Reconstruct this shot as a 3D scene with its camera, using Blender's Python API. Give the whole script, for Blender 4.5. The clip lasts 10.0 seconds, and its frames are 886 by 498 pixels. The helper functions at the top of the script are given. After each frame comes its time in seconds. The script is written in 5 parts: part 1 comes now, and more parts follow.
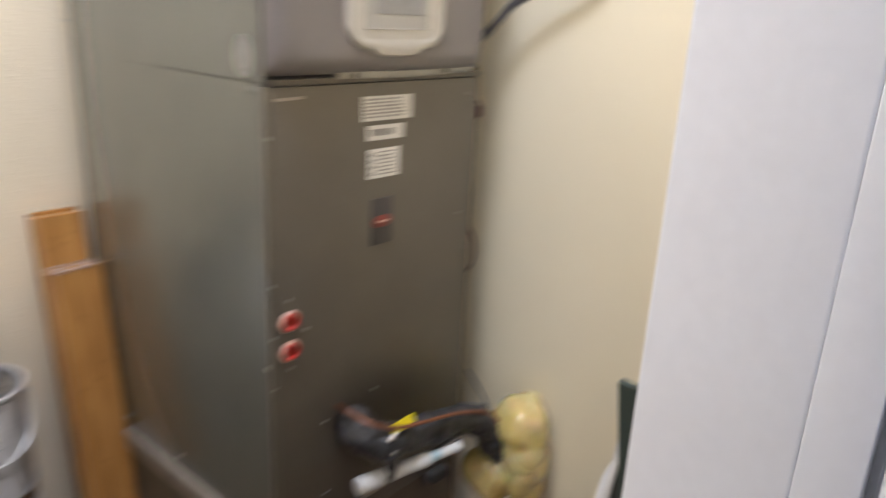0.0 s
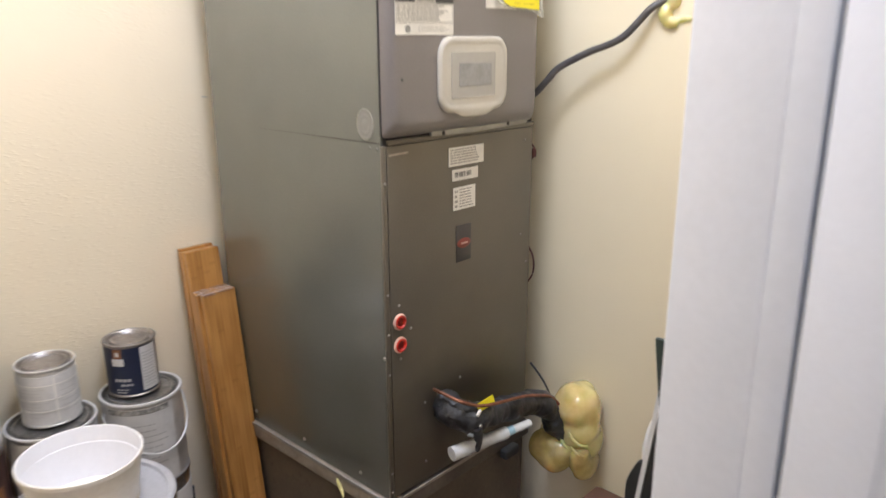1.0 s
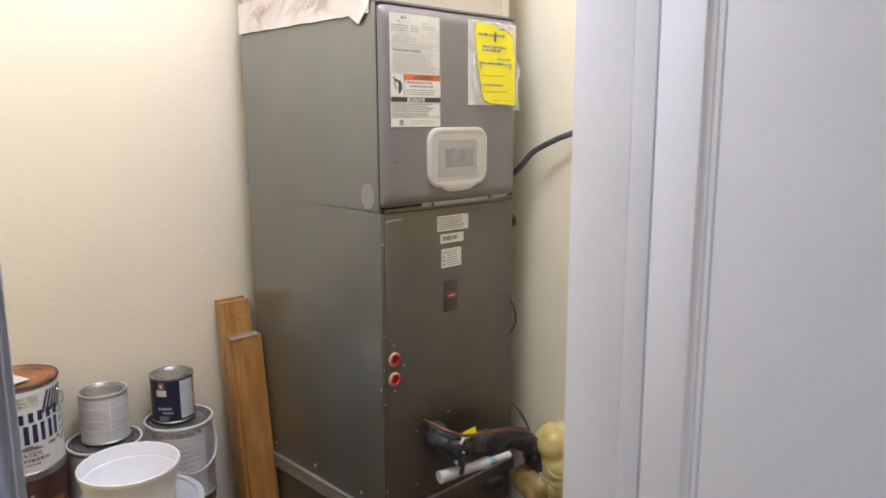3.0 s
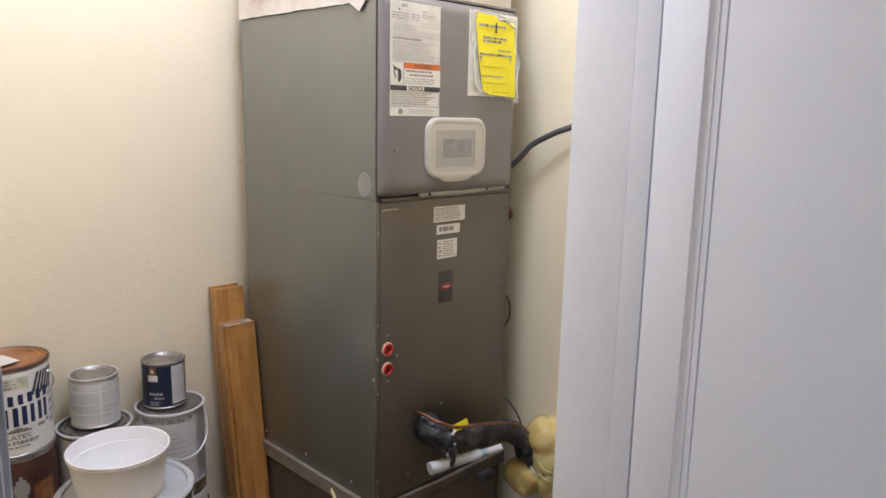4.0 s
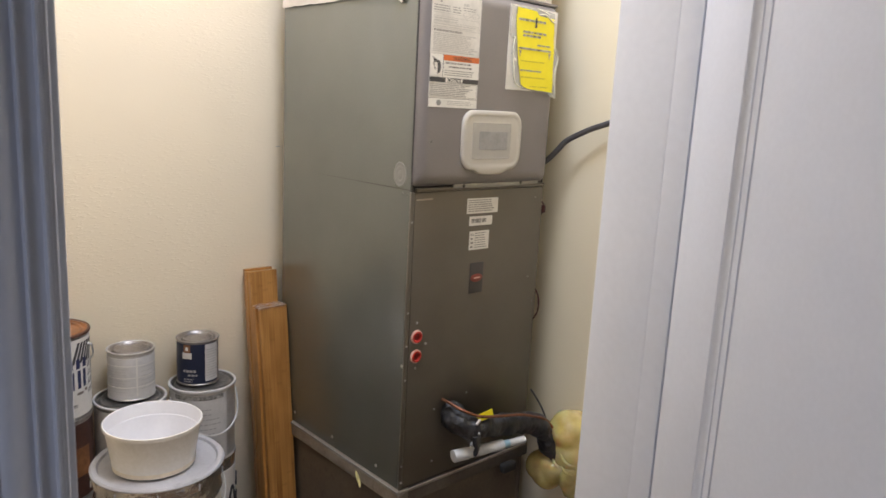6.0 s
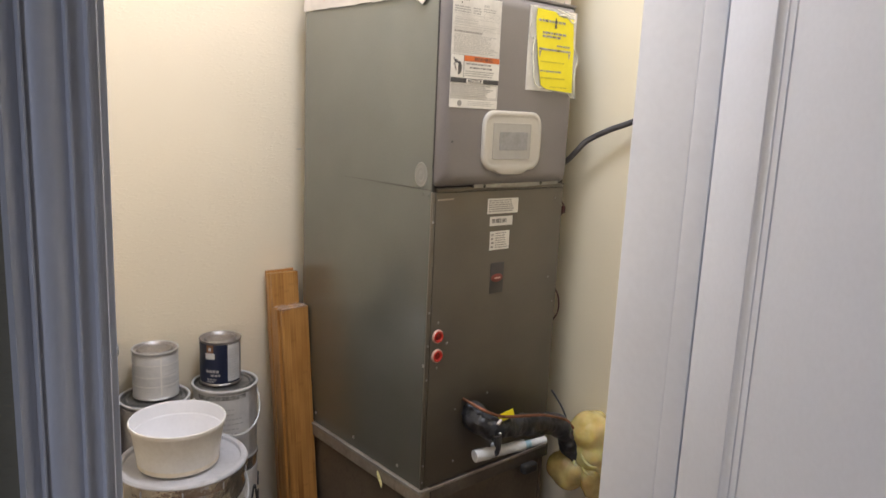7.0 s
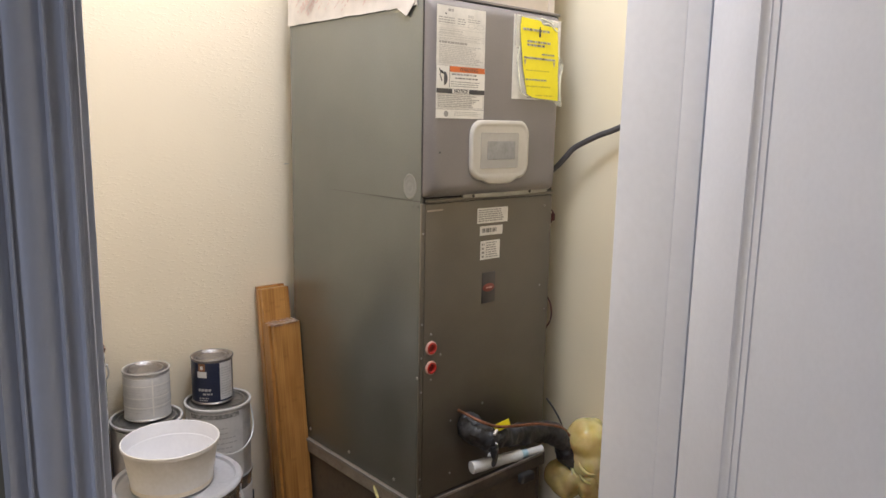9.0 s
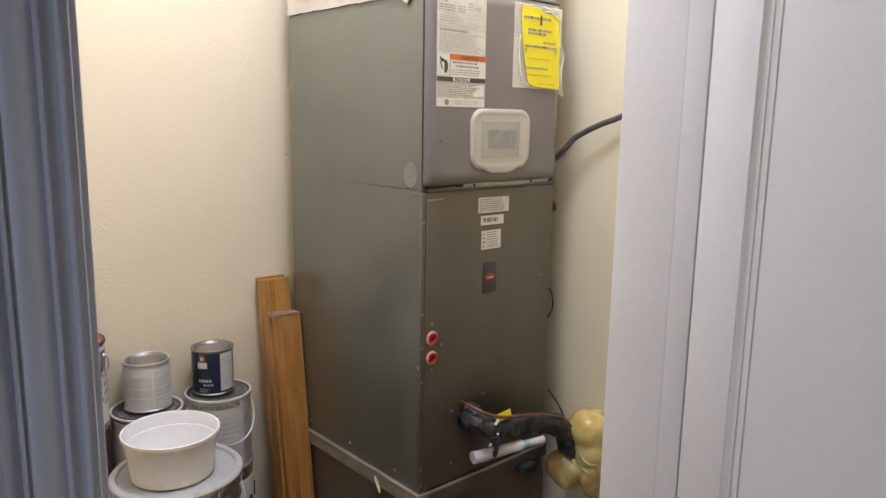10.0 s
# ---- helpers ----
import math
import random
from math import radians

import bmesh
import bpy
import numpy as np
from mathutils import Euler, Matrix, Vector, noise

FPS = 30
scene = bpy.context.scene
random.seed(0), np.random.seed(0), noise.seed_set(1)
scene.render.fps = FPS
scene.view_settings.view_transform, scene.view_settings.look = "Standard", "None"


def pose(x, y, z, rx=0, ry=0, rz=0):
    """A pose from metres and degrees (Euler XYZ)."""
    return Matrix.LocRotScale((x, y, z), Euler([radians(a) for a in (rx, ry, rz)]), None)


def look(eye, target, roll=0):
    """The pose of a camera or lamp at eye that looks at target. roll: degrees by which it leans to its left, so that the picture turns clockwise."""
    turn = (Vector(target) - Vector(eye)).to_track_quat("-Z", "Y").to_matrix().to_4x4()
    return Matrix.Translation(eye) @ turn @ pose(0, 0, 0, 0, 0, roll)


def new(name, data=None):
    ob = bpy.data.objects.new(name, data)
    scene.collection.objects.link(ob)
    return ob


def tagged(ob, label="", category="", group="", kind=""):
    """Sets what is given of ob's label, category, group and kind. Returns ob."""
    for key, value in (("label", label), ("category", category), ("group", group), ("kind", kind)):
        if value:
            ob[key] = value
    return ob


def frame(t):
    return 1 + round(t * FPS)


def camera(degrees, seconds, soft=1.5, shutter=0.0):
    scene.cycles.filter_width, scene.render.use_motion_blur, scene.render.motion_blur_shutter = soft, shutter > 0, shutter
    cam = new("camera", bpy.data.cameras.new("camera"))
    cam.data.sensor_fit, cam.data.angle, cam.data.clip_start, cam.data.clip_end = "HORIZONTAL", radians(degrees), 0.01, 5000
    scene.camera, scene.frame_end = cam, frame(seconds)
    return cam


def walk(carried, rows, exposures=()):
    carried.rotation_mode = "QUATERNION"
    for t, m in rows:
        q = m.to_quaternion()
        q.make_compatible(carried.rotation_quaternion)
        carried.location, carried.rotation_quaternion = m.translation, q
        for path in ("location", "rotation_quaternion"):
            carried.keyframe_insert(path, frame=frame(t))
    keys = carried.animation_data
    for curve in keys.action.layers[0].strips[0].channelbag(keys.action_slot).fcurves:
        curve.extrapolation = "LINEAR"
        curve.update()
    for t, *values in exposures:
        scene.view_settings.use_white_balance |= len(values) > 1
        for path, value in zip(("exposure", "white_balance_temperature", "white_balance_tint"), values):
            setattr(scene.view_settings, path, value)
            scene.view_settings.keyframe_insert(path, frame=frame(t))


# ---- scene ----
cam = camera(62.6, 10.0, 1.5, 1.0)
PATH = [
    (0, (0.792, -0.567, 1.261), (-0.433, 0.885, 0.637), 2.9),
    (0.2, (0.827, -0.615, 1.276), (-0.481, 0.75, 0.621), 2.2),
    (0.3, (0.837, -0.645, 1.28), (-0.473, 0.719, 0.628), 1.8),
    (0.4, (0.855, -0.68, 1.291), (-0.472, 0.67, 0.647), 1.1),
    (0.5, (0.868, -0.712, 1.293), (-0.473, 0.635, 0.671), -0.6),
    (0.6, (0.885, -0.743, 1.305), (-0.466, 0.616, 0.732), -0.6),
    (0.7, (0.892, -0.768, 1.301), (-0.418, 0.637, 0.745), -0.6),
    (0.8, (0.903, -0.801, 1.314), (-0.4, 0.612, 0.762), -1.3),
    (1, (0.938, -0.856, 1.333), (-0.369, 0.555, 0.782), -0.2),
    (1.2, (0.993, -0.916, 1.345), (-0.318, 0.502, 0.826), -0.6),
    (1.5, (1.111, -1.002, 1.325), (-0.234, 0.418, 0.908), 0.2),
    (1.8, (1.196, -1.091, 1.352), (-0.187, 0.307, 0.987), -1.4),
    (2, (1.225, -1.132, 1.35), (-0.168, 0.268, 1.032), -1.6),
    (2.5, (1.238, -1.087, 1.366), (-0.122, 0.338, 1.018), 1.5),
    (3, (1.212, -0.999, 1.361), (-0.192, 0.380, 1.007), -0.2),
    (3.2, (1.201, -0.992, 1.362), (-0.215, 0.374, 1.000), -0.3),
    (4.3, (1.212, -1.003, 1.342), (-0.179, 0.390, 0.992), 1.7),
    (4.5, (1.212, -1.013, 1.341), (-0.188, 0.374, 1.006), 1.8),
    (5, (1.224, -1.026, 1.342), (-0.221, 0.313, 0.996), 1.4),
    (5.5, (1.229, -1.024, 1.337), (-0.218, 0.301, 0.949), 1.5),
    (5.7, (1.226, -1.016, 1.342), (-0.209, 0.324, 0.96), 2.6),
    (6.8, (1.209, -1.032, 1.343), (-0.256, 0.273, 0.956), 3.4),
    (7, (1.219, -1.034, 1.329), (-0.257, 0.265, 0.962), 2.6),
    (7.5, (1.215, -1.032, 1.334), (-0.25, 0.283, 0.979), 1.7),
    (8, (1.22, -1.036, 1.326), (-0.237, 0.293, 0.989), 1.4),
    (8.5, (1.217, -1.035, 1.323), (-0.242, 0.292, 0.988), 1.0),
    (9, (1.2147, -1.0305, 1.331), (-0.248, 0.29, 0.991), 1.1),
    (9.5, (1.2127, -1.0275, 1.325), (-0.26, 0.279, 0.972), 0.8),
    (9.8, (1.2108, -1.0277, 1.3195), (-0.255, 0.287, 0.967), 0.92),
    (10, (1.2113, -1.0259, 1.316), (-0.252, 0.291, 0.964), 1.0),
]
walk(cam, [(t, look(eye, target, roll)) for t, eye, target, roll in PATH],
     exposures=[(0.0, 0.43, 6100, 10), (0.5, 0.50, 6180, 10), (1.0, 0.48, 6160, 10), (1.5, 0.46, 6100, 10), (1.8, 0.31, 6000, 10), (2.0, 0.23, 6000, 10), (2.5, 0.16, 6000, 10),
                (3.2, 0.17, 6050, 10), (5.0, 0.08, 6100, 10), (7.0, 0.08, 6350, 10), (10.0, 0.08, 6350, 10)])

# ---- world and light ----
world = bpy.data.worlds.new("world")
scene.world = world
world.use_nodes = True
world.node_tree.nodes["Background"].inputs[0].default_value = (0.50, 0.60, 0.75, 1)
world.node_tree.nodes["Background"].inputs[1].default_value = 0.05

# room plan (metres)
X_BACK, Y_RIGHT, Y_LEFT, CEIL = -0.630, 0.540, -1.150, 2.740
X_IN, X_OUT = 0.636, 0.757            # the two faces of the wall with the doorway
Y_JL, Y_JR = -0.896, -0.1926          # the doorway's sides
DOOR_H = 2.045
HALL_X, HALL_Y0, HALL_Y1 = 2.35, -2.80, 1.20


def lamp(name, kind, power, place, target, size, colour, size_y=None):
    data = bpy.data.lights.new(name, kind)
    data.energy, data.color = power, colour
    if kind == "AREA":
        data.shape, data.size = ("RECTANGLE", size) if size_y else ("DISK", size)
        if size_y:
            data.size_y = size_y
    else:
        data.shadow_soft_size = size
    ob = new(name, data)
    ob.matrix_world = look(place, target)
    return ob


CLOSET_LIGHT = (0.24, -0.30, 2.53)
lamp("closet_bulb", "POINT", 45.0, CLOSET_LIGHT, (0.24, -0.30, 0), 0.19, (0.775, 0.846, 1.06))
# unseen source, added for the bluish hallway light on door and casing
lamp("hall_side_light", "AREA", 12.0, (1.90, HALL_Y0 + 0.06, 1.02), (1.30, -0.60, 1.00), 0.9, (0.72, 0.79, 1.05), 1.8)


# ---- materials ----
def nodes_of(name):
    m = bpy.data.materials.new(name)
    m.use_nodes = True
    t = m.node_tree
    return m, t, t.nodes["Principled BSDF"]


def mat(name, colour, rough=0.5, metal=0.0, vary=0.08, scale=6.0, grain=120.0, bump=0.05, depth=0.001, rough_vary=0.1,
        coat=0.0, spec=0.5, stretch=(1, 1, 1), tint=None, speck=0.0):
    """A painted or plain surface: two scales of tone, a fine relief and uneven gloss."""
    m, t, b = nodes_of(name)
    N, Lk = t.nodes.new, t.links.new
    tc = N("ShaderNodeTexCoord")
    mp = N("ShaderNodeMapping")
    mp.inputs["Scale"].default_value = stretch
    Lk(tc.outputs["Object"], mp.inputs["Vector"])
    n1, n2 = N("ShaderNodeTexNoise"), N("ShaderNodeTexNoise")
    n1.inputs["Scale"].default_value, n1.inputs["Detail"].default_value = scale, 5
    n2.inputs["Scale"].default_value, n2.inputs["Detail"].default_value = grain, 3
    Lk(mp.outputs[0], n1.inputs["Vector"])
    Lk(mp.outputs[0], n2.inputs["Vector"])
    mixn = N("ShaderNodeMix")
    mixn.inputs[0].default_value = 0.3
    Lk(n1.outputs[0], mixn.inputs[2])
    Lk(n2.outputs[0], mixn.inputs[3])
    ramp = N("ShaderNodeValToRGB")
    lo = [max(0, c * (1 - 1.6 * vary)) for c in colour]
    hi = [min(1, c * (1 + 1.6 * vary)) for c in (tint or colour)]
    ramp.color_ramp.elements[0].position, ramp.color_ramp.elements[1].position = 0.32, 0.68
    ramp.color_ramp.elements[0].color, ramp.color_ramp.elements[1].color = (*lo, 1), (*hi, 1)
    Lk(mixn.outputs[0], ramp.inputs[0])
    out = ramp.outputs[0]
    if speck:
        v = N("ShaderNodeTexNoise")
        v.inputs["Scale"].default_value, v.inputs["Detail"].default_value = 38, 8
        Lk(tc.outputs["Object"], v.inputs["Vector"])
        r2 = N("ShaderNodeValToRGB")
        r2.color_ramp.elements[0].position, r2.color_ramp.elements[1].position = 0.60, 0.74
        r2.color_ramp.elements[0].color, r2.color_ramp.elements[1].color = (0, 0, 0, 1), (speck, speck, speck, 1)
        Lk(v.outputs[0], r2.inputs[0])
        dirt = N("ShaderNodeMixRGB")
        dirt.inputs[2].default_value = (*[c * 0.45 for c in colour], 1)
        Lk(r2.outputs[0], dirt.inputs[0])
        Lk(out, dirt.inputs[1])
        out = dirt.outputs[0]
    Lk(out, b.inputs["Base Color"])
    rr = N("ShaderNodeMapRange")
    rr.inputs[3].default_value, rr.inputs[4].default_value = max(0.03, rough - rough_vary), min(1, rough + rough_vary)
    Lk(n1.outputs[0], rr.inputs[0])
    Lk(rr.outputs[0], b.inputs["Roughness"])
    b.inputs["Metallic"].default_value = metal
    b.inputs["Specular IOR Level"].default_value = spec
    b.inputs["Coat Weight"].default_value = coat
    b.inputs["Coat Roughness"].default_value = 0.15
    if bump:
        bp = N("ShaderNodeBump")
        bp.inputs["Strength"].default_value, bp.inputs["Distance"].default_value = bump, depth
        Lk(n2.outputs[0], bp.inputs["Height"])
        Lk(bp.outputs[0], b.inputs["Normal"])
    return m


def orange_peel(name, colour, strength=0.35):
    """Rolled paint on plaster: a fine stipple, and sparse flattened splatters that lie in patches."""
    m, t, b = nodes_of(name)
    N, Lk = t.nodes.new, t.links.new
    tc = N("ShaderNodeTexCoord")
    flat = N("ShaderNodeMapping")
    flat.inputs["Scale"].default_value = (1, 1, 2.8)
    Lk(tc.outputs["Object"], flat.inputs["Vector"])
    big, patch, drops, fine = (N("ShaderNodeTexNoise") for _ in range(4))
    for node, sc, d, src in ((big, 1.6, 4, tc.outputs["Object"]), (patch, 3.4, 3, tc.outputs["Object"]), (drops, 74, 2.5, flat.outputs[0]), (fine, 210, 2, tc.outputs["Object"])):
        node.inputs["Scale"].default_value, node.inputs["Detail"].default_value = sc, d
        Lk(src, node.inputs["Vector"])
    ramp = N("ShaderNodeValToRGB")
    ramp.color_ramp.elements[0].position, ramp.color_ramp.elements[1].position = 0.3, 0.7
    ramp.color_ramp.elements[0].color = (*[c * 0.955 for c in colour], 1)
    ramp.color_ramp.elements[1].color = (*[min(1, c * 1.035) for c in colour], 1)
    Lk(big.outputs[0], ramp.inputs[0])
    Lk(ramp.outputs[0], b.inputs["Base Color"])

    def ranged(src, lo, hi):
        node = N("ShaderNodeMapRange")
        node.interpolation_type = "SMOOTHSTEP"
        node.inputs[1].default_value, node.inputs[2].default_value = lo, hi
        Lk(src, node.inputs[0])
        return node.outputs[0]

    mul = N("ShaderNodeMath")
    mul.operation = "MULTIPLY"
    Lk(ranged(drops.outputs[0], 0.50, 0.70), mul.inputs[0])
    Lk(ranged(patch.outputs[0], 0.25, 0.58), mul.inputs[1])
    add = N("ShaderNodeMath")
    add.operation = "MULTIPLY_ADD"
    add.inputs[1].default_value = 0.22
    Lk(fine.outputs[0], add.inputs[0])
    Lk(mul.outputs[0], add.inputs[2])
    bp = N("ShaderNodeBump")
    bp.inputs["Strength"].default_value, bp.inputs["Distance"].default_value = strength, 0.0016
    Lk(add.outputs[0], bp.inputs["Height"])
    Lk(bp.outputs[0], b.inputs["Normal"])
    b.inputs["Roughness"].default_value = 0.55
    b.inputs["Specular IOR Level"].default_value = 0.3
    return m


def bamboo(name):
    """Lacquered carbonised bamboo: long narrow strips with nodes."""
    m, t, b = nodes_of(name)
    N, Lk = t.nodes.new, t.links.new
    tc, info = N("ShaderNodeTexCoord"), N("ShaderNodeObjectInfo")
    sep = N("ShaderNodeSeparateXYZ")
    Lk(tc.outputs["Object"], sep.inputs[0])
    shift = N("ShaderNodeMath")
    shift.operation = "MULTIPLY_ADD"
    shift.inputs[1].default_value = 9.0
    Lk(info.outputs["Random"], shift.inputs[0])
    Lk(sep.outputs["Y"], shift.inputs[2])
    strip = N("ShaderNodeMath")
    strip.operation = "MULTIPLY"
    strip.inputs[1].default_value = 62.0
    Lk(shift.outputs[0], strip.inputs[0])
    cell = N("ShaderNodeMath")
    cell.operation = "FLOOR"
    Lk(strip.outputs[0], cell.inputs[0])
    comb = N("ShaderNodeCombineXYZ")
    Lk(cell.outputs[0], comb.inputs[0])
    zs = N("ShaderNodeMath")
    zs.operation = "MULTIPLY"
    zs.inputs[1].default_value = 3.2
    Lk(sep.outputs["Z"], zs.inputs[0])
    Lk(zs.outputs[0], comb.inputs[2])
    n1 = N("ShaderNodeTexNoise")
    n1.inputs["Scale"].default_value, n1.inputs["Detail"].default_value = 1.7, 2
    Lk(comb.outputs[0], n1.inputs["Vector"])
    mp = N("ShaderNodeMapping")
    mp.inputs["Scale"].default_value = (300, 300, 5)
    Lk(tc.outputs["Object"], mp.inputs["Vector"])
    n2 = N("ShaderNodeTexNoise")
    n2.inputs["Scale"].default_value, n2.inputs["Detail"].default_value = 1.0, 4
    Lk(mp.outputs[0], n2.inputs["Vector"])
    mix = N("ShaderNodeMix")
    mix.inputs[0].default_value = 0.38
    Lk(n1.outputs[0], mix.inputs[2])
    Lk(n2.outputs[0], mix.inputs[3])
    ramp = N("ShaderNodeValToRGB")
    e = ramp.color_ramp.elements
    e[0].position, e[1].position = 0.34, 0.66
    e[0].color, e[1].color = (0.275, 0.113, 0.028, 1), (0.56, 0.285, 0.082, 1)
    Lk(mix.outputs[0], ramp.inputs[0])
    # dark knuckles across single strips, at a height of their own in each
    knuckle = N("ShaderNodeTexWhiteNoise")
    knuckle.noise_dimensions = "1D"
    Lk(cell.outputs[0], knuckle.inputs["W"])
    up = N("ShaderNodeMath")
    up.operation = "MULTIPLY_ADD"
    up.inputs[1].default_value = 3.4
    Lk(sep.outputs["Z"], up.inputs[0])
    Lk(knuckle.outputs["Value"], up.inputs[2])
    wrapz = N("ShaderNodeMath")
    wrapz.operation = "PINGPONG"
    wrapz.inputs[1].default_value = 0.5
    Lk(up.outputs[0], wrapz.inputs[0])
    near = N("ShaderNodeMapRange")
    near.inputs[1].default_value, near.inputs[2].default_value, near.inputs[3].default_value, near.inputs[4].default_value = 0.0, 0.020, 0.20, 0.0
    Lk(wrapz.outputs[0], near.inputs[0])
    dark = N("ShaderNodeMixRGB")
    dark.inputs[2].default_value = (0.12, 0.045, 0.014, 1)
    Lk(near.outputs[0], dark.inputs[0])
    Lk(ramp.outputs[0], dark.inputs[1])
    Lk(dark.outputs[0], b.inputs["Base Color"])
    b.inputs["Roughness"].default_value = 0.30
    b.inputs["Coat Weight"].default_value = 0.35
    b.inputs["Coat Roughness"].default_value = 0.2
    bp = N("ShaderNodeBump")
    bp.inputs["Strength"].default_value, bp.inputs["Distance"].default_value = 0.12, 0.0006
    Lk(n2.outputs[0], bp.inputs["Height"])
    Lk(bp.outputs[0], b.inputs["Normal"])
    return m


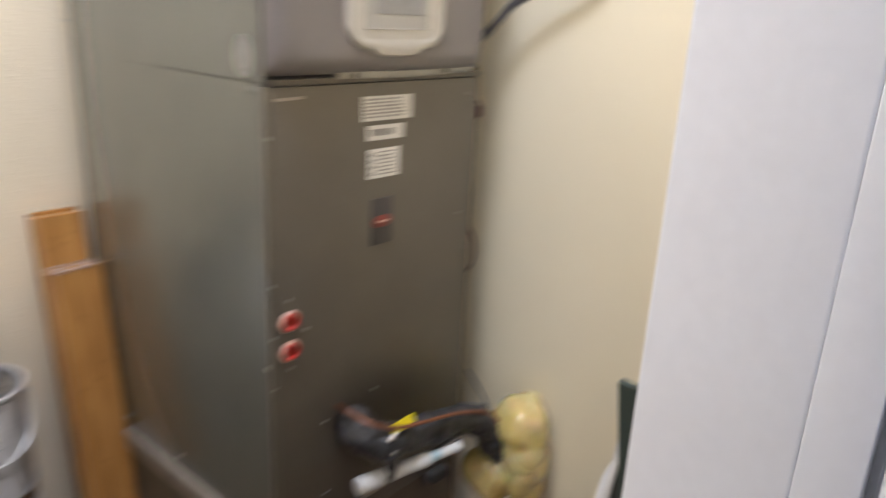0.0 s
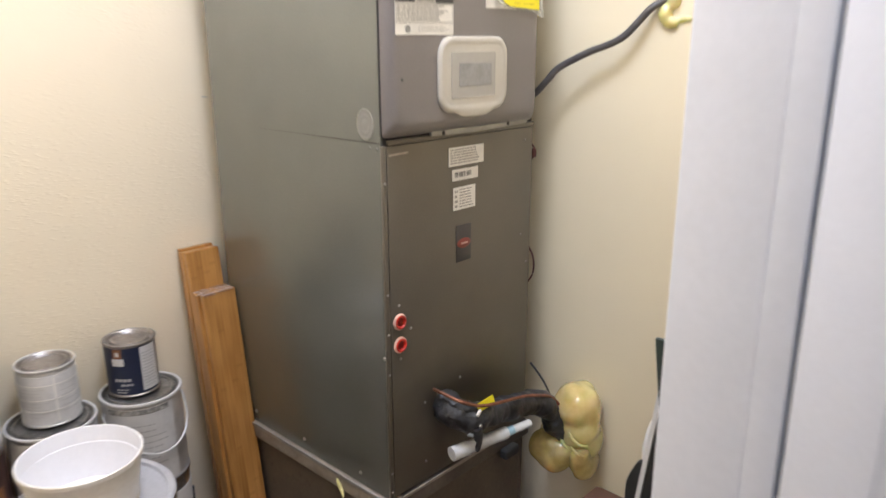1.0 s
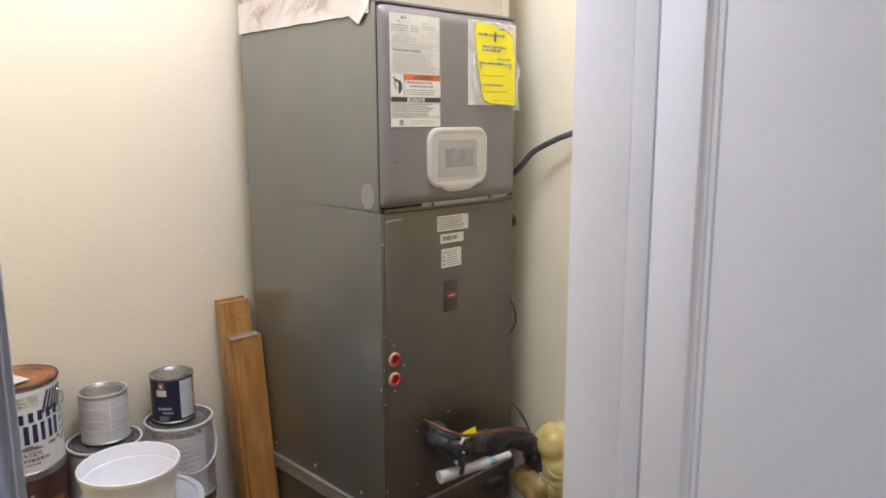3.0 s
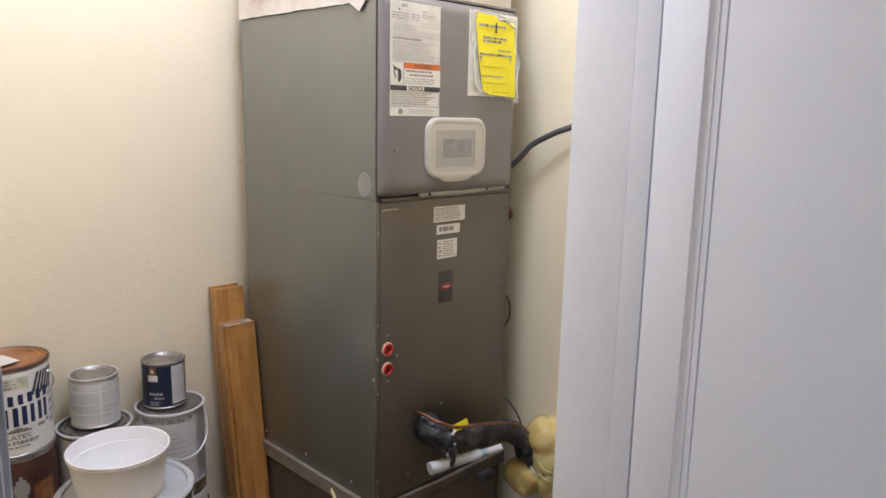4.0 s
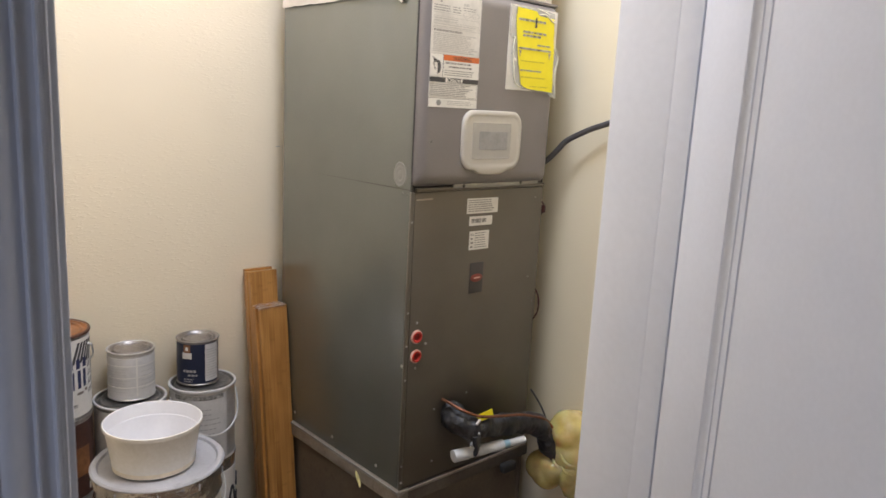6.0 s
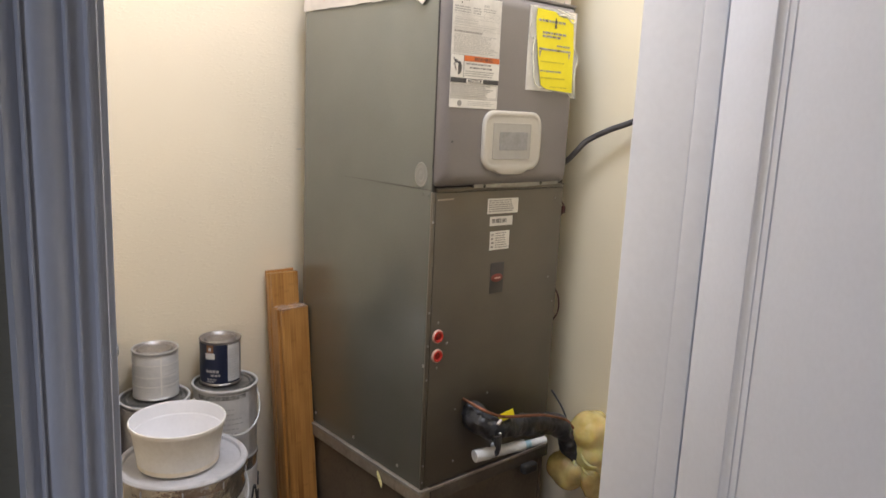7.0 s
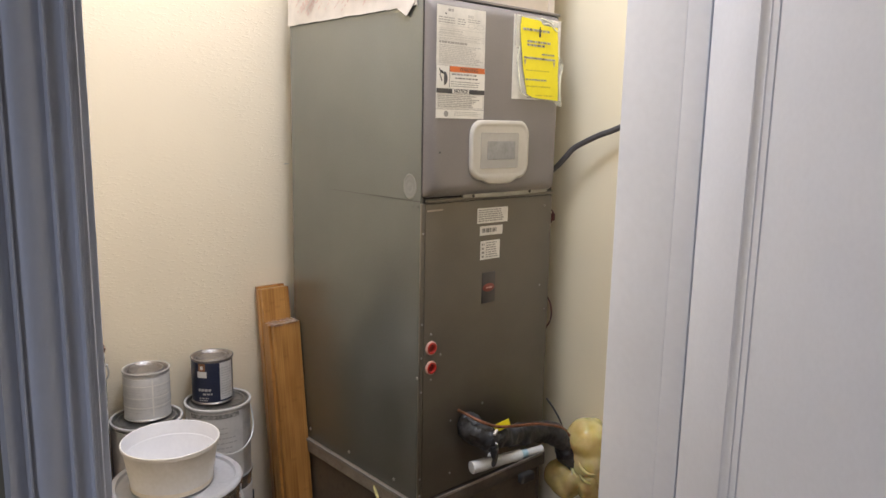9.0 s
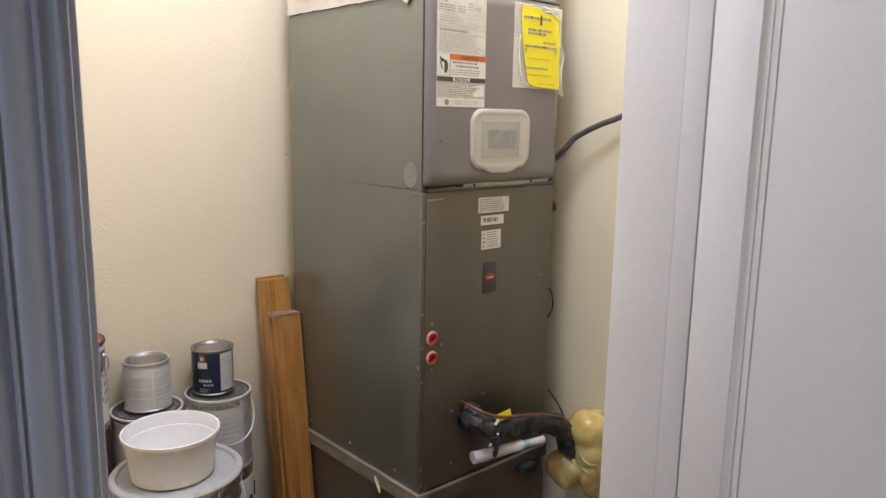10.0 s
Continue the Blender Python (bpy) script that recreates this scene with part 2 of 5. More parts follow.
M = {
    "wall": orange_peel("cream_plaster", (0.832, 0.719, 0.530), 0.26),
    "wall_smooth": orange_peel("smooth_cream_plaster", (0.78, 0.69, 0.495), 0.08),
    "hall_wall": orange_peel("olive_plaster", (0.30, 0.275, 0.20)),
    "ceiling": orange_peel("white_plaster", (0.80, 0.79, 0.76)),
    "floor": mat("floor_board", (0.20, 0.13, 0.08), 0.45, vary=0.2, scale=5, stretch=(1, 8, 1)),
    "trim": mat("white_trim_paint", (0.79, 0.79, 0.81), 0.38, vary=0.03, scale=4, grain=90, bump=0.06),
    "door": mat("white_door_paint", (0.675, 0.678, 0.705), 0.42, vary=0.03, scale=3, grain=160, bump=0.10),
    # one cabinet paint; how light falls on side, front and door is coloured in
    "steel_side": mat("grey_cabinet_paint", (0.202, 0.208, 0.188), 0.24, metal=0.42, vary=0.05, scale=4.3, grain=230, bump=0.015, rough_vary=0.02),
    "steel_front": mat("cabinet_paint_shaded_front", (0.142, 0.126, 0.100), 0.32, metal=0.32, vary=0.08, scale=5, grain=300, bump=0.04, rough_vary=0.08),
    "steel_door": mat("cabinet_paint_bluish_light", (0.215, 0.195, 0.188), 0.36, metal=0.10, vary=0.06, scale=5, grain=300, bump=0.04, rough_vary=0.08),
    "galv": mat("galvanised_steel", (0.36, 0.35, 0.32), 0.46, metal=0.7, vary=0.16, scale=14, grain=160, bump=0.05),
    "screw": mat("bright_screw", (0.34, 0.33, 0.31), 0.34, metal=0.9),
    "dark_gap": mat("dark_gap", (0.045, 0.042, 0.038), 0.8),
    "box": mat("brown_plenum_box", (0.125, 0.098, 0.072), 0.55, vary=0.15, scale=7, speck=0.5),
    "strip": mat("grey_base_rail", (0.30, 0.26, 0.215), 0.5, vary=0.18, scale=12, speck=0.5),
    "paper": mat("label_paper", (0.74, 0.71, 0.65), 0.5, vary=0.05, scale=20),
    "paper_old": mat("aged_paper", (0.65, 0.62, 0.565), 0.6, vary=0.08, scale=20),
    "ink": mat("black_ink", (0.055, 0.052, 0.05), 0.6),
    "ink_soft": mat("grey_print", (0.30, 0.285, 0.26), 0.6),
    "orange": mat("orange_ink", (0.62, 0.15, 0.035), 0.5),
    "yellow": mat("yellow_card", (0.86, 0.74, 0.015), 0.5, vary=0.04),
    "red": mat("red_plug_rubber", (0.55, 0.030, 0.018), 0.40, vary=0.1),
    "red_dark": mat("dark_red_recess", (0.22, 0.012, 0.010), 0.5),
    "pink": mat("pale_flange", (0.66, 0.42, 0.34), 0.5),
    "logo_red": mat("red_badge", (0.22, 0.045, 0.032), 0.45),
    "badge": mat("charcoal_badge", (0.060, 0.055, 0.052), 0.4),
    "ivory": mat("ivory_plastic", (0.51, 0.478, 0.415), 0.34, vary=0.04, coat=0.2),
    "ivory_clear": mat("translucent_ivory", (0.40, 0.38, 0.345), 0.22, vary=0.05, coat=0.4),
    "pane_grey": mat("grey_pane", (0.29, 0.285, 0.275), 0.22, vary=0.10, scale=30),
    "ductboard": mat("cream_duct_paper", (0.71, 0.64, 0.57), 0.6, vary=0.04, scale=9, bump=0.12, grain=60),
    "tape": mat("cream_foil_tape", (0.73, 0.67, 0.61), 0.42, vary=0.06, scale=25, bump=0.3, grain=45, depth=0.002),
    "print_red": mat("faded_red_print", (0.66, 0.51, 0.46), 0.6),
    "bamboo": bamboo("bamboo_lacquer"),
    "tin": mat("tin_plate", (0.62, 0.60, 0.57), 0.30, metal=0.85, vary=0.12, scale=18, speck=0.35),
    "tin_mid": mat("worn_tin_lid", (0.33, 0.305, 0.285), 0.38, metal=0.75, vary=0.22, scale=20, speck=0.7),
    "tin_dull": mat("dull_tin_plate", (0.40, 0.38, 0.36), 0.34, metal=0.78, vary=0.25, scale=22, speck=0.7),
    "label_grey": mat("pale_grey_label", (0.62, 0.60, 0.58), 0.5, vary=0.06, scale=25, speck=0.15),
    "label_blue": mat("navy_label", (0.013, 0.018, 0.044), 0.42, vary=0.12, scale=20),
    "label_white": mat("white_label", (0.74, 0.71, 0.66), 0.45, vary=0.06, scale=15, speck=0.15),
    "label_brown": mat("brown_label", (0.075, 0.030, 0.020), 0.5, vary=0.4, scale=14, speck=0.5),
    "print_pale": mat("pale_grey_print", (0.42, 0.405, 0.39), 0.5),
    "tin_pale": mat("pale_tin_plate", (0.56, 0.54, 0.51), 0.42, metal=0.40, vary=0.10, scale=18, speck=0.4),
    "print_faint": mat("faint_print", (0.53, 0.51, 0.49), 0.5),
    "strip_dark": mat("dark_base_rail", (0.115, 0.095, 0.078), 0.5, vary=0.2, scale=12, speck=0.5),
    "print_mid": mat("mid_grey_print", (0.46, 0.44, 0.405), 0.6),
    "tin_crinkled": mat("dented_tin", (0.62, 0.60, 0.57), 0.20, metal=0.9, vary=0.2, scale=16, grain=30, bump=0.8, depth=0.008, speck=0.8),
    "header_worn": mat("worn_dark_print", (0.16, 0.15, 0.14), 0.5, vary=0.5, scale=60, tint=(0.30, 0.285, 0.26)),
    "stained_label": mat("stained_label", (0.52, 0.51, 0.40), 0.5, vary=0.2, scale=40),
    "knock": mat("worn_knockout", (0.255, 0.25, 0.23), 0.5, metal=0.15),
    "blue_ink": mat("blue_ink", (0.013, 0.017, 0.070), 0.5),
    "paint_orange": mat("dried_orange_paint", (0.27, 0.115, 0.044), 0.5, vary=0.4, scale=18, speck=0.6, bump=0.2, grain=50),
    "tub_outer": mat("cream_tub_plastic", (0.88, 0.82, 0.72), 0.36, vary=0.05, scale=9, tint=(0.90, 0.86, 0.80)),
    "tub": mat("white_tub_plastic", (0.87, 0.85, 0.85), 0.38, vary=0.03, scale=8),
    "tub_dirt": mat("tub_base_stain", (0.86, 0.77, 0.62), 0.45, vary=0.1, scale=18),
    "pail_lid": mat("grey_pail_lid", (0.50, 0.49, 0.50), 0.40, vary=0.08, scale=10, speck=0.35),
    "wire": mat("pale_wire", (0.72, 0.71, 0.68), 0.35, metal=0.4),
    "black": mat("black_foam_rubber", (0.018, 0.018, 0.020), 0.42, vary=0.5, scale=26, tint=(0.036, 0.035, 0.036), grain=90, bump=0.5, depth=0.003),
    "cable": mat("charcoal_conduit", (0.075, 0.070, 0.070), 0.45, vary=0.15, scale=30),
    "copper": mat("tarnished_copper", (0.23, 0.095, 0.050), 0.50, metal=0.6, vary=0.3, scale=40),
    "pvc": mat("white_pvc", (0.64, 0.64, 0.63), 0.35, vary=0.06, scale=25, speck=0.4),
    "pvc_blue": mat("blue_primer", (0.30, 0.46, 0.54), 0.5, vary=0.2, scale=40),
    "foam": mat("yellow_foam", (0.82, 0.62, 0.20), 0.12, vary=0.12, scale=18, grain=34, bump=0.30, depth=0.004, tint=(0.86, 0.71, 0.35), coat=1.0),
    "foam_dark": mat("amber_foam", (0.58, 0.44, 0.15), 0.20, vary=0.18, scale=14, grain=34, bump=0.30, depth=0.004, tint=(0.74, 0.59, 0.25), coat=0.9),
    "green": mat("dark_green_board", (0.025, 0.040, 0.034), 0.5, vary=0.15),
    "bag": mat("white_plastic_bag", (0.70, 0.69, 0.68), 0.35, vary=0.05),
    "brown": mat("brown_wood", (0.13, 0.062, 0.04), 0.6, vary=0.2, scale=14),
    "red_wire": mat("red_wire", (0.085, 0.024, 0.020), 0.5),
    "wrap_glint": mat("painted_plastic_glint", (0.62, 0.47, 0.38), 0.16, vary=0.35, scale=80, coat=0.8),
    "wrap": mat("clear_wrap", (0.92, 0.90, 0.87), 0.08, rough_vary=0.03, vary=0.02, coat=0.6),
    "label_taupe": mat("taupe_print", (0.24, 0.20, 0.17), 0.5, vary=0.2),
    "lid_dark": mat("stained_tin_lid", (0.22, 0.21, 0.195), 0.42, metal=0.7, vary=0.35, scale=24, speck=0.7),
    "scrap": mat("pale_yellow_ribbon", (0.74, 0.66, 0.30), 0.5, vary=0.2, scale=60),
    "dark_panel": mat("charcoal_laminate", (0.020, 0.022, 0.022), 0.45, vary=0.2, scale=20),
    "pouch": mat("clear_pouch", (0.80, 0.78, 0.72), 0.20, vary=0.04, coat=0.5),
    "pouch_fold": mat("pale_plastic_fold", (0.78, 0.76, 0.60), 0.25, vary=0.06, coat=0.5),
    "yellow_print": mat("faint_yellow_print", (0.56, 0.47, 0.03), 0.5),
}

wrap_shader = M["wrap"].node_tree.nodes["Principled BSDF"]
wrap_shader.inputs["Transmission Weight"].default_value = 0.86
wrap_shader.inputs["IOR"].default_value = 1.25

# the sleeve lets most of what lies behind it through
tree = M["pouch"].node_tree
sheer = tree.nodes.new("ShaderNodeMixShader")
sheer.inputs[0].default_value = 0.34
clear = tree.nodes.new("ShaderNodeBsdfTransparent")
tree.links.new(clear.outputs[0], sheer.inputs[1])
tree.links.new(tree.nodes["Principled BSDF"].outputs[0], sheer.inputs[2])
tree.links.new(sheer.outputs[0], tree.nodes["Material Output"].inputs["Surface"])

# mottled dark halo round the pipe hole on the front panel
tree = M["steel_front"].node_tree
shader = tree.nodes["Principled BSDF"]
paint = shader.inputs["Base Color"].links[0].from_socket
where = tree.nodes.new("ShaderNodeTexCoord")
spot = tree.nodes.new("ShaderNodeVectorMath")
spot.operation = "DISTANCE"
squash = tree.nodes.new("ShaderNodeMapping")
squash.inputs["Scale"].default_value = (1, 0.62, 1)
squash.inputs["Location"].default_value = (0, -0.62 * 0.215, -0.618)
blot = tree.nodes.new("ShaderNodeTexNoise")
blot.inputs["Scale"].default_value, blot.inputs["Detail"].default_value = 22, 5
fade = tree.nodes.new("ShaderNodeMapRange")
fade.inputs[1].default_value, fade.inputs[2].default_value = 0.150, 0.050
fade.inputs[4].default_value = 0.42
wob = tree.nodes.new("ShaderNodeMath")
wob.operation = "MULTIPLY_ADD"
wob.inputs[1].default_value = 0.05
halo = tree.nodes.new("ShaderNodeMixRGB")
halo.inputs[2].default_value = (0.028, 0.026, 0.024, 1)
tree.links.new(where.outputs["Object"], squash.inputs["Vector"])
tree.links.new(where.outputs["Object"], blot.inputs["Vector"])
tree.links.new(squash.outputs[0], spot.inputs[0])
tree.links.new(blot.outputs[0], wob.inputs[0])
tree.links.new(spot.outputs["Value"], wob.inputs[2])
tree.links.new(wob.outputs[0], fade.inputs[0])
tree.links.new(fade.outputs[0], halo.inputs[0])
tree.links.new(paint, halo.inputs[1])
tree.links.new(halo.outputs[0], shader.inputs["Base Color"])

for foam_name in ("foam", "foam_dark"):
    shader = M[foam_name].node_tree.nodes["Principled BSDF"]
    shader.inputs["Subsurface Weight"].default_value = 0.75
    shader.inputs["Transmission Weight"].default_value = 0.25
    shader.inputs["IOR"].default_value = 1.35
    shader.inputs["Subsurface Radius"].default_value = (0.05, 0.032, 0.010)
    shader.inputs["Subsurface Scale"].default_value = 0.6


# ---- mesh helpers ----
def thing(name, label, category, place=(0, 0, 0), rz=0.0, group="", m=None):
    ob = new(name)
    ob.empty_display_size = 0.05
    ob.matrix_world = m if m is not None else pose(*place, 0, 0, rz)
    return tagged(ob, label, category, group)


def part(name, bm, material, parent=None, label="", smooth=True):
    me = bpy.data.meshes.new(name)
    if bm.faces:
        bmesh.ops.recalc_face_normals(bm, faces=bm.faces)
    if smooth:
        for f in bm.faces:
            f.smooth = True
        for e in bm.edges:
            if len(e.link_faces) == 2 and e.calc_face_angle(0) > radians(35):
                e.smooth = False
    bm.to_mesh(me)
    bm.free()
    me.materials.append(M[material])
    ob = new(name, me)
    if parent is not None:
        ob.parent = parent
    if label:
        ob["label"] = label
    return ob


def structure(name, bm, material, label, category):
    return tagged(part(name, bm, material), label, category, kind="structure")


def add_box(bm, x0, x1, y0, y1, z0, z1, bevel=0.0, segs=2):
    made = bmesh.ops.create_cube(bm, size=1.0)["verts"]
    bmesh.ops.scale(bm, vec=(x1 - x0, y1 - y0, z1 - z0), verts=made)
    bmesh.ops.translate(bm, vec=((x0 + x1) / 2, (y0 + y1) / 2, (z0 + z1) / 2), verts=made)
    if bevel:
        edges = {e for v in made for e in v.link_edges}
        bmesh.ops.bevel(bm, geom=list(edges), offset=bevel, segments=segs, profile=0.5, affect="EDGES")
    return bm


def box(x0, x1, y0, y1, z0, z1, bevel=0.0, segs=2):
    return add_box(bmesh.new(), x0, x1, y0, y1, z0, z1, bevel, segs)


def lathe(profile, segs=48, close=False, a0=0.0, a1=360.0, wobble=0.0):
    """Turns (radius, height) pairs about z; part of a turn where a0, a1 are given."""
    bm = bmesh.new()
    full = abs(a1 - a0) >= 359.9
    count = segs if full else segs + 1
    rings = []
    for r, z in profile:
        ring = []
        for i in range(count):
            a = radians(a0 + (a1 - a0) * i / segs)
            k = r * (1 + wobble * math.sin(3 * a + 20 * z))
            ring.append(bm.verts.new((k * math.cos(a), k * math.sin(a), z)))
        rings.append(ring)
    for p, q in zip(rings, rings[1:]):
        for i in range(segs):
            j = (i + 1) % count
            bm.faces.new((p[i], p[j], q[j], q[i]))
    if close:
        bm.faces.new(rings[0][::-1])
        bm.faces.new(rings[-1])
    bmesh.ops.remove_doubles(bm, verts=bm.verts, dist=1e-6)
    return bm


def smooth_path(points, steps=8):
    pts = [Vector(p) for p in points]
    pts = [2 * pts[0] - pts[1]] + pts + [2 * pts[-1] - pts[-2]]
    out = []
    for i in range(1, len(pts) - 2):
        a, b, c, d = pts[i - 1:i + 3]
        for s in range(steps):
            t = s / steps
            out.append(0.5 * (2 * b + (c - a) * t + (2 * a - 5 * b + 4 * c - d) * t * t + (3 * b - a - 3 * c + d) * t ** 3))
    out.append(pts[-2])
    return out


def tube(points, radius, segs=12, steps=8, ends=True, bulge=None):
    """A round bar along a smooth way; bulge(s) scales the radius from start (0) to end (1)."""
    way = smooth_path(points, steps) if len(points) > 2 else [Vector(p) for p in points]
    bm = bmesh.new()
    rings, up = [], Vector((0, 0, 1))
    for i, p in enumerate(way):
        d = (way[min(i + 1, len(way) - 1)] - way[max(i - 1, 0)]).normalized()
        side = d.cross(up) if abs(d.dot(up)) < 0.95 else d.cross(Vector((1, 0, 0)))
        side.normalize()
        top = side.cross(d)
        r = radius * (bulge(i / max(1, len(way) - 1)) if bulge else 1)
        rings.append([bm.verts.new(p + r * (math.cos(2 * math.pi * k / segs) * side + math.sin(2 * math.pi * k / segs) * top)) for k in range(segs)])
    for p, q in zip(rings, rings[1:]):
        for k in range(segs):
            bm.faces.new((p[k], p[(k + 1) % segs], q[(k + 1) % segs], q[k]))
    if ends:
        bm.faces.new(rings[0])
        bm.faces.new(rings[-1])
    return bm


def front_plate(x, y0, y1, z0, z1, thick=0.0008, skew=0.0):
    """A thin plate on a plane that faces +x."""
    bm = box(x, x + thick, y0, y1, z0, z1)
    for v in bm.verts:
        v.co.z += skew * (v.co.y - y0)
    return bm


def print_bars(x, y0, y1, z0, z1, rows, seed, fill=0.55, thick=0.0003):
    """Rows of short bars for lines of print too small to read."""
    rnd = random.Random(seed)
    bm = bmesh.new()
    h = (z1 - z0) / rows
    for r in range(rows):
        zc = z1 - (r + 0.5) * h
        y, end = y0, y0 + (y1 - y0) * rnd.uniform(0.72, 1.0)
        while y < end - 0.002:
            w = min(rnd.uniform(0.004, 0.013), end - y)
            add_box(bm, x, x + thick, y, y + w, zc - h * fill / 2, zc + h * fill / 2)
            y += w + rnd.uniform(0.0012, 0.0028)
    return bm


def lettering(text, x, yc, zc, height, bold=0.0):
    """Letters in the built-in font on a plane that faces +x, as a mesh."""
    cu = bpy.data.curves.new("lettering", "FONT")
    cu.body, cu.size, cu.align_x, cu.align_y, cu.extrude, cu.offset = text, height * 1.35, "CENTER", "CENTER", 0.0002, bold
    cu.resolution_u = 2
    tmp = new("lettering", cu)
    bpy.context.view_layer.update()
    me = bpy.data.meshes.new_from_object(tmp.evaluated_get(bpy.context.evaluated_depsgraph_get()))
    bpy.data.objects.remove(tmp)
    bm = bmesh.new()
    bm.from_mesh(me)
    bmesh.ops.transform(bm, matrix=pose(x, yc, zc, 90, 0, 90), verts=bm.verts)
    return bm


# ---- large structure ----
structure("floor", box(X_BACK - 0.1, HALL_X + 0.1, HALL_Y0 - 0.1, HALL_Y1 + 0.1, -0.05, 0.0), "floor", "dark brown wooden floor boards", "floor")
structure("ceiling", box(X_BACK - 0.1, HALL_X + 0.1, HALL_Y0 - 0.1, HALL_Y1 + 0.1, CEIL, CEIL + 0.08), "ceiling", "white textured plaster ceiling", "ceiling")
structure("wall_back", box(X_BACK - 0.1, X_BACK, Y_LEFT - 0.1, Y_RIGHT + 0.1, 0, CEIL), "wall", "cream painted wall with orange-peel texture behind the paint cans", "wall")
structure("wall_right", box(X_BACK, X_IN, Y_RIGHT, Y_RIGHT + 0.1, 0, CEIL), "wall_smooth", "cream painted closet wall beside the air handler", "wall")
structure("wall_left", box(X_BACK, X_IN, Y_LEFT - 0.1, Y_LEFT, 0, CEIL), "wall", "cream painted closet side wall", "wall")
for side, y0, y1 in (("left", HALL_Y0, Y_JL - 0.02), ("right", Y_JR + 0.02, HALL_Y1)):
    structure("wall_door_inner_" + side, box(X_IN, X_IN + 0.07, y0, y1, 0, CEIL), "wall", "cream painted closet side of the doorway wall", "wall")
    structure("wall_door_outer_" + side, box(X_IN + 0.07, X_OUT - 0.002, y0, y1, 0, CEIL), "hall_wall", "dark olive painted hallway wall beside the doorway", "wall")
structure("wall_door_inner_top", box(X_IN, X_IN + 0.07, Y_JL - 0.02, Y_JR + 0.02, DOOR_H + 0.02, CEIL), "wall", "cream painted wall over the doorway", "wall")
structure("wall_door_outer_top", box(X_IN + 0.07, X_OUT - 0.002, Y_JL - 0.02, Y_JR + 0.02, DOOR_H + 0.02, CEIL), "hall_wall", "olive painted wall over the doorway", "wall")
structure("wall_hall_far", box(HALL_X, HALL_X + 0.1, HALL_Y0, HALL_Y1, 0, CEIL), "hall_wall", "olive painted hallway wall", "wall")
structure("wall_hall_north", box(X_OUT, HALL_X, HALL_Y1, HALL_Y1 + 0.1, 0, CEIL), "hall_wall", "olive painted hallway end wall", "wall")
structure("wall_hall_south", box(X_OUT, HALL_X, HALL_Y0 - 0.1, HALL_Y0, 0, CEIL), "hall_wall", "olive painted hallway end wall", "wall")

crack = box(X_BACK, X_BACK + 0.0015, 0.022, 0.036, 1.2085, 1.2103, 0.0005, 1)
part("plaster_crack", crack, "print_mid", bpy.data.objects["wall_back"], "short dark crack in the plaster")

# door frame: jambs with stops
STOP_X, STOP_T = 0.727, 0.0010
frame_ob = thing("door_frame", "white painted wooden door frame with stops", "door frame")
frame_ob["kind"] = "structure"
part("jamb", box(X_IN - 0.001, X_OUT, Y_JL - 0.019, Y_JL, 0, DOOR_H, 0.0015), "trim", frame_ob)
bm = box(X_IN - 0.008, STOP_X - 0.0025, Y_JR, Y_JR + 0.0105, 0, DOOR_H, 0.0026, 3)
for v in bm.verts:      # this jamb stands a little out of square
    v.co.y += 0.1050 * (STOP_X - 0.0025 - v.co.x)
part("jamb", bm, "trim", frame_ob)
part("head_jamb", box(X_IN - 0.001, X_OUT, Y_JL - 0.019, Y_JR + 0.019, DOOR_H, DOOR_H + 0.019, 0.0015), "trim", frame_ob)
part("stop", box(X_IN + 0.001, STOP_X, Y_JL - 0.001, Y_JL + STOP_T, 0, DOOR_H - STOP_T, 0.0008), "trim", frame_ob)
part("stop", box(STOP_X - 0.0023, X_OUT - 0.0012, Y_JR - STOP_T, Y_JR + 0.019, 0, DOOR_H - STOP_T, 0.0009, 3), "trim", frame_ob)
part("stop", box(X_IN + 0.001, STOP_X, Y_JL, Y_JR, DOOR_H - STOP_T, DOOR_H + 0.001, 0.0008), "trim", frame_ob)

# moulded casing on the hallway side: distance from the inner edge, height above the wall
CASING = [(0.000, 0.000), (0.000, 0.0045), (0.0012, 0.0062), (0.0030, 0.0060), (0.0034, 0.0072), (0.0050, 0.0070), (0.0054, 0.0082), (0.0064, 0.0080), (0.0068, 0.0112), (0.0078, 0.0114),
          (0.0085, 0.0076), (0.0172, 0.0078), (0.0176, 0.0116), (0.0188, 0.0118), (0.0195, 0.0076), (0.0230, 0.0096), (0.0275, 0.0128), (0.0320, 0.0140), (0.0365, 0.0130), (0.0405, 0.0096),
          (0.0412, 0.0132), (0.0424, 0.0134), (0.0431, 0.0070), (0.0470, 0.0086), (0.0515, 0.0140), (0.0530, 0.0146), (0.0535, 0.000)]


def casing(name, y_edge, way, z0, z1):
    bm = bmesh.new()
    low = [bm.verts.new((X_OUT - 0.002 + h, y_edge + way * u, z0)) for u, h in CASING]
    top = [bm.verts.new((X_OUT - 0.002 + h, y_edge + way * u, z1)) for u, h in CASING]
    for i in range(len(CASING) - 1):
        bm.faces.new((low[i], low[i + 1], top[i + 1], top[i]))
    bm.faces.new(low)
    bm.faces.new(top)
    return structure(name, bm, "trim", "white painted moulded door casing", "trim")


casing("trim_left", Y_JL - 0.005, -1, 0, DOOR_H + 0.07)
casing("trim_right", Y_JR + 0.024, 1, 0, DOOR_H + 0.07)

# ---- door leaf, standing half open into the hallway ----
DOOR_T, DOOR_W, STILE, ANGLE = 0.035, 0.704, 0.101, -33.0
door_ob = thing("door_1", "white painted panel door standing open beside the frame", "door", m=pose(0.7800, -0.1730, 0.012, 0, 0, ANGLE))
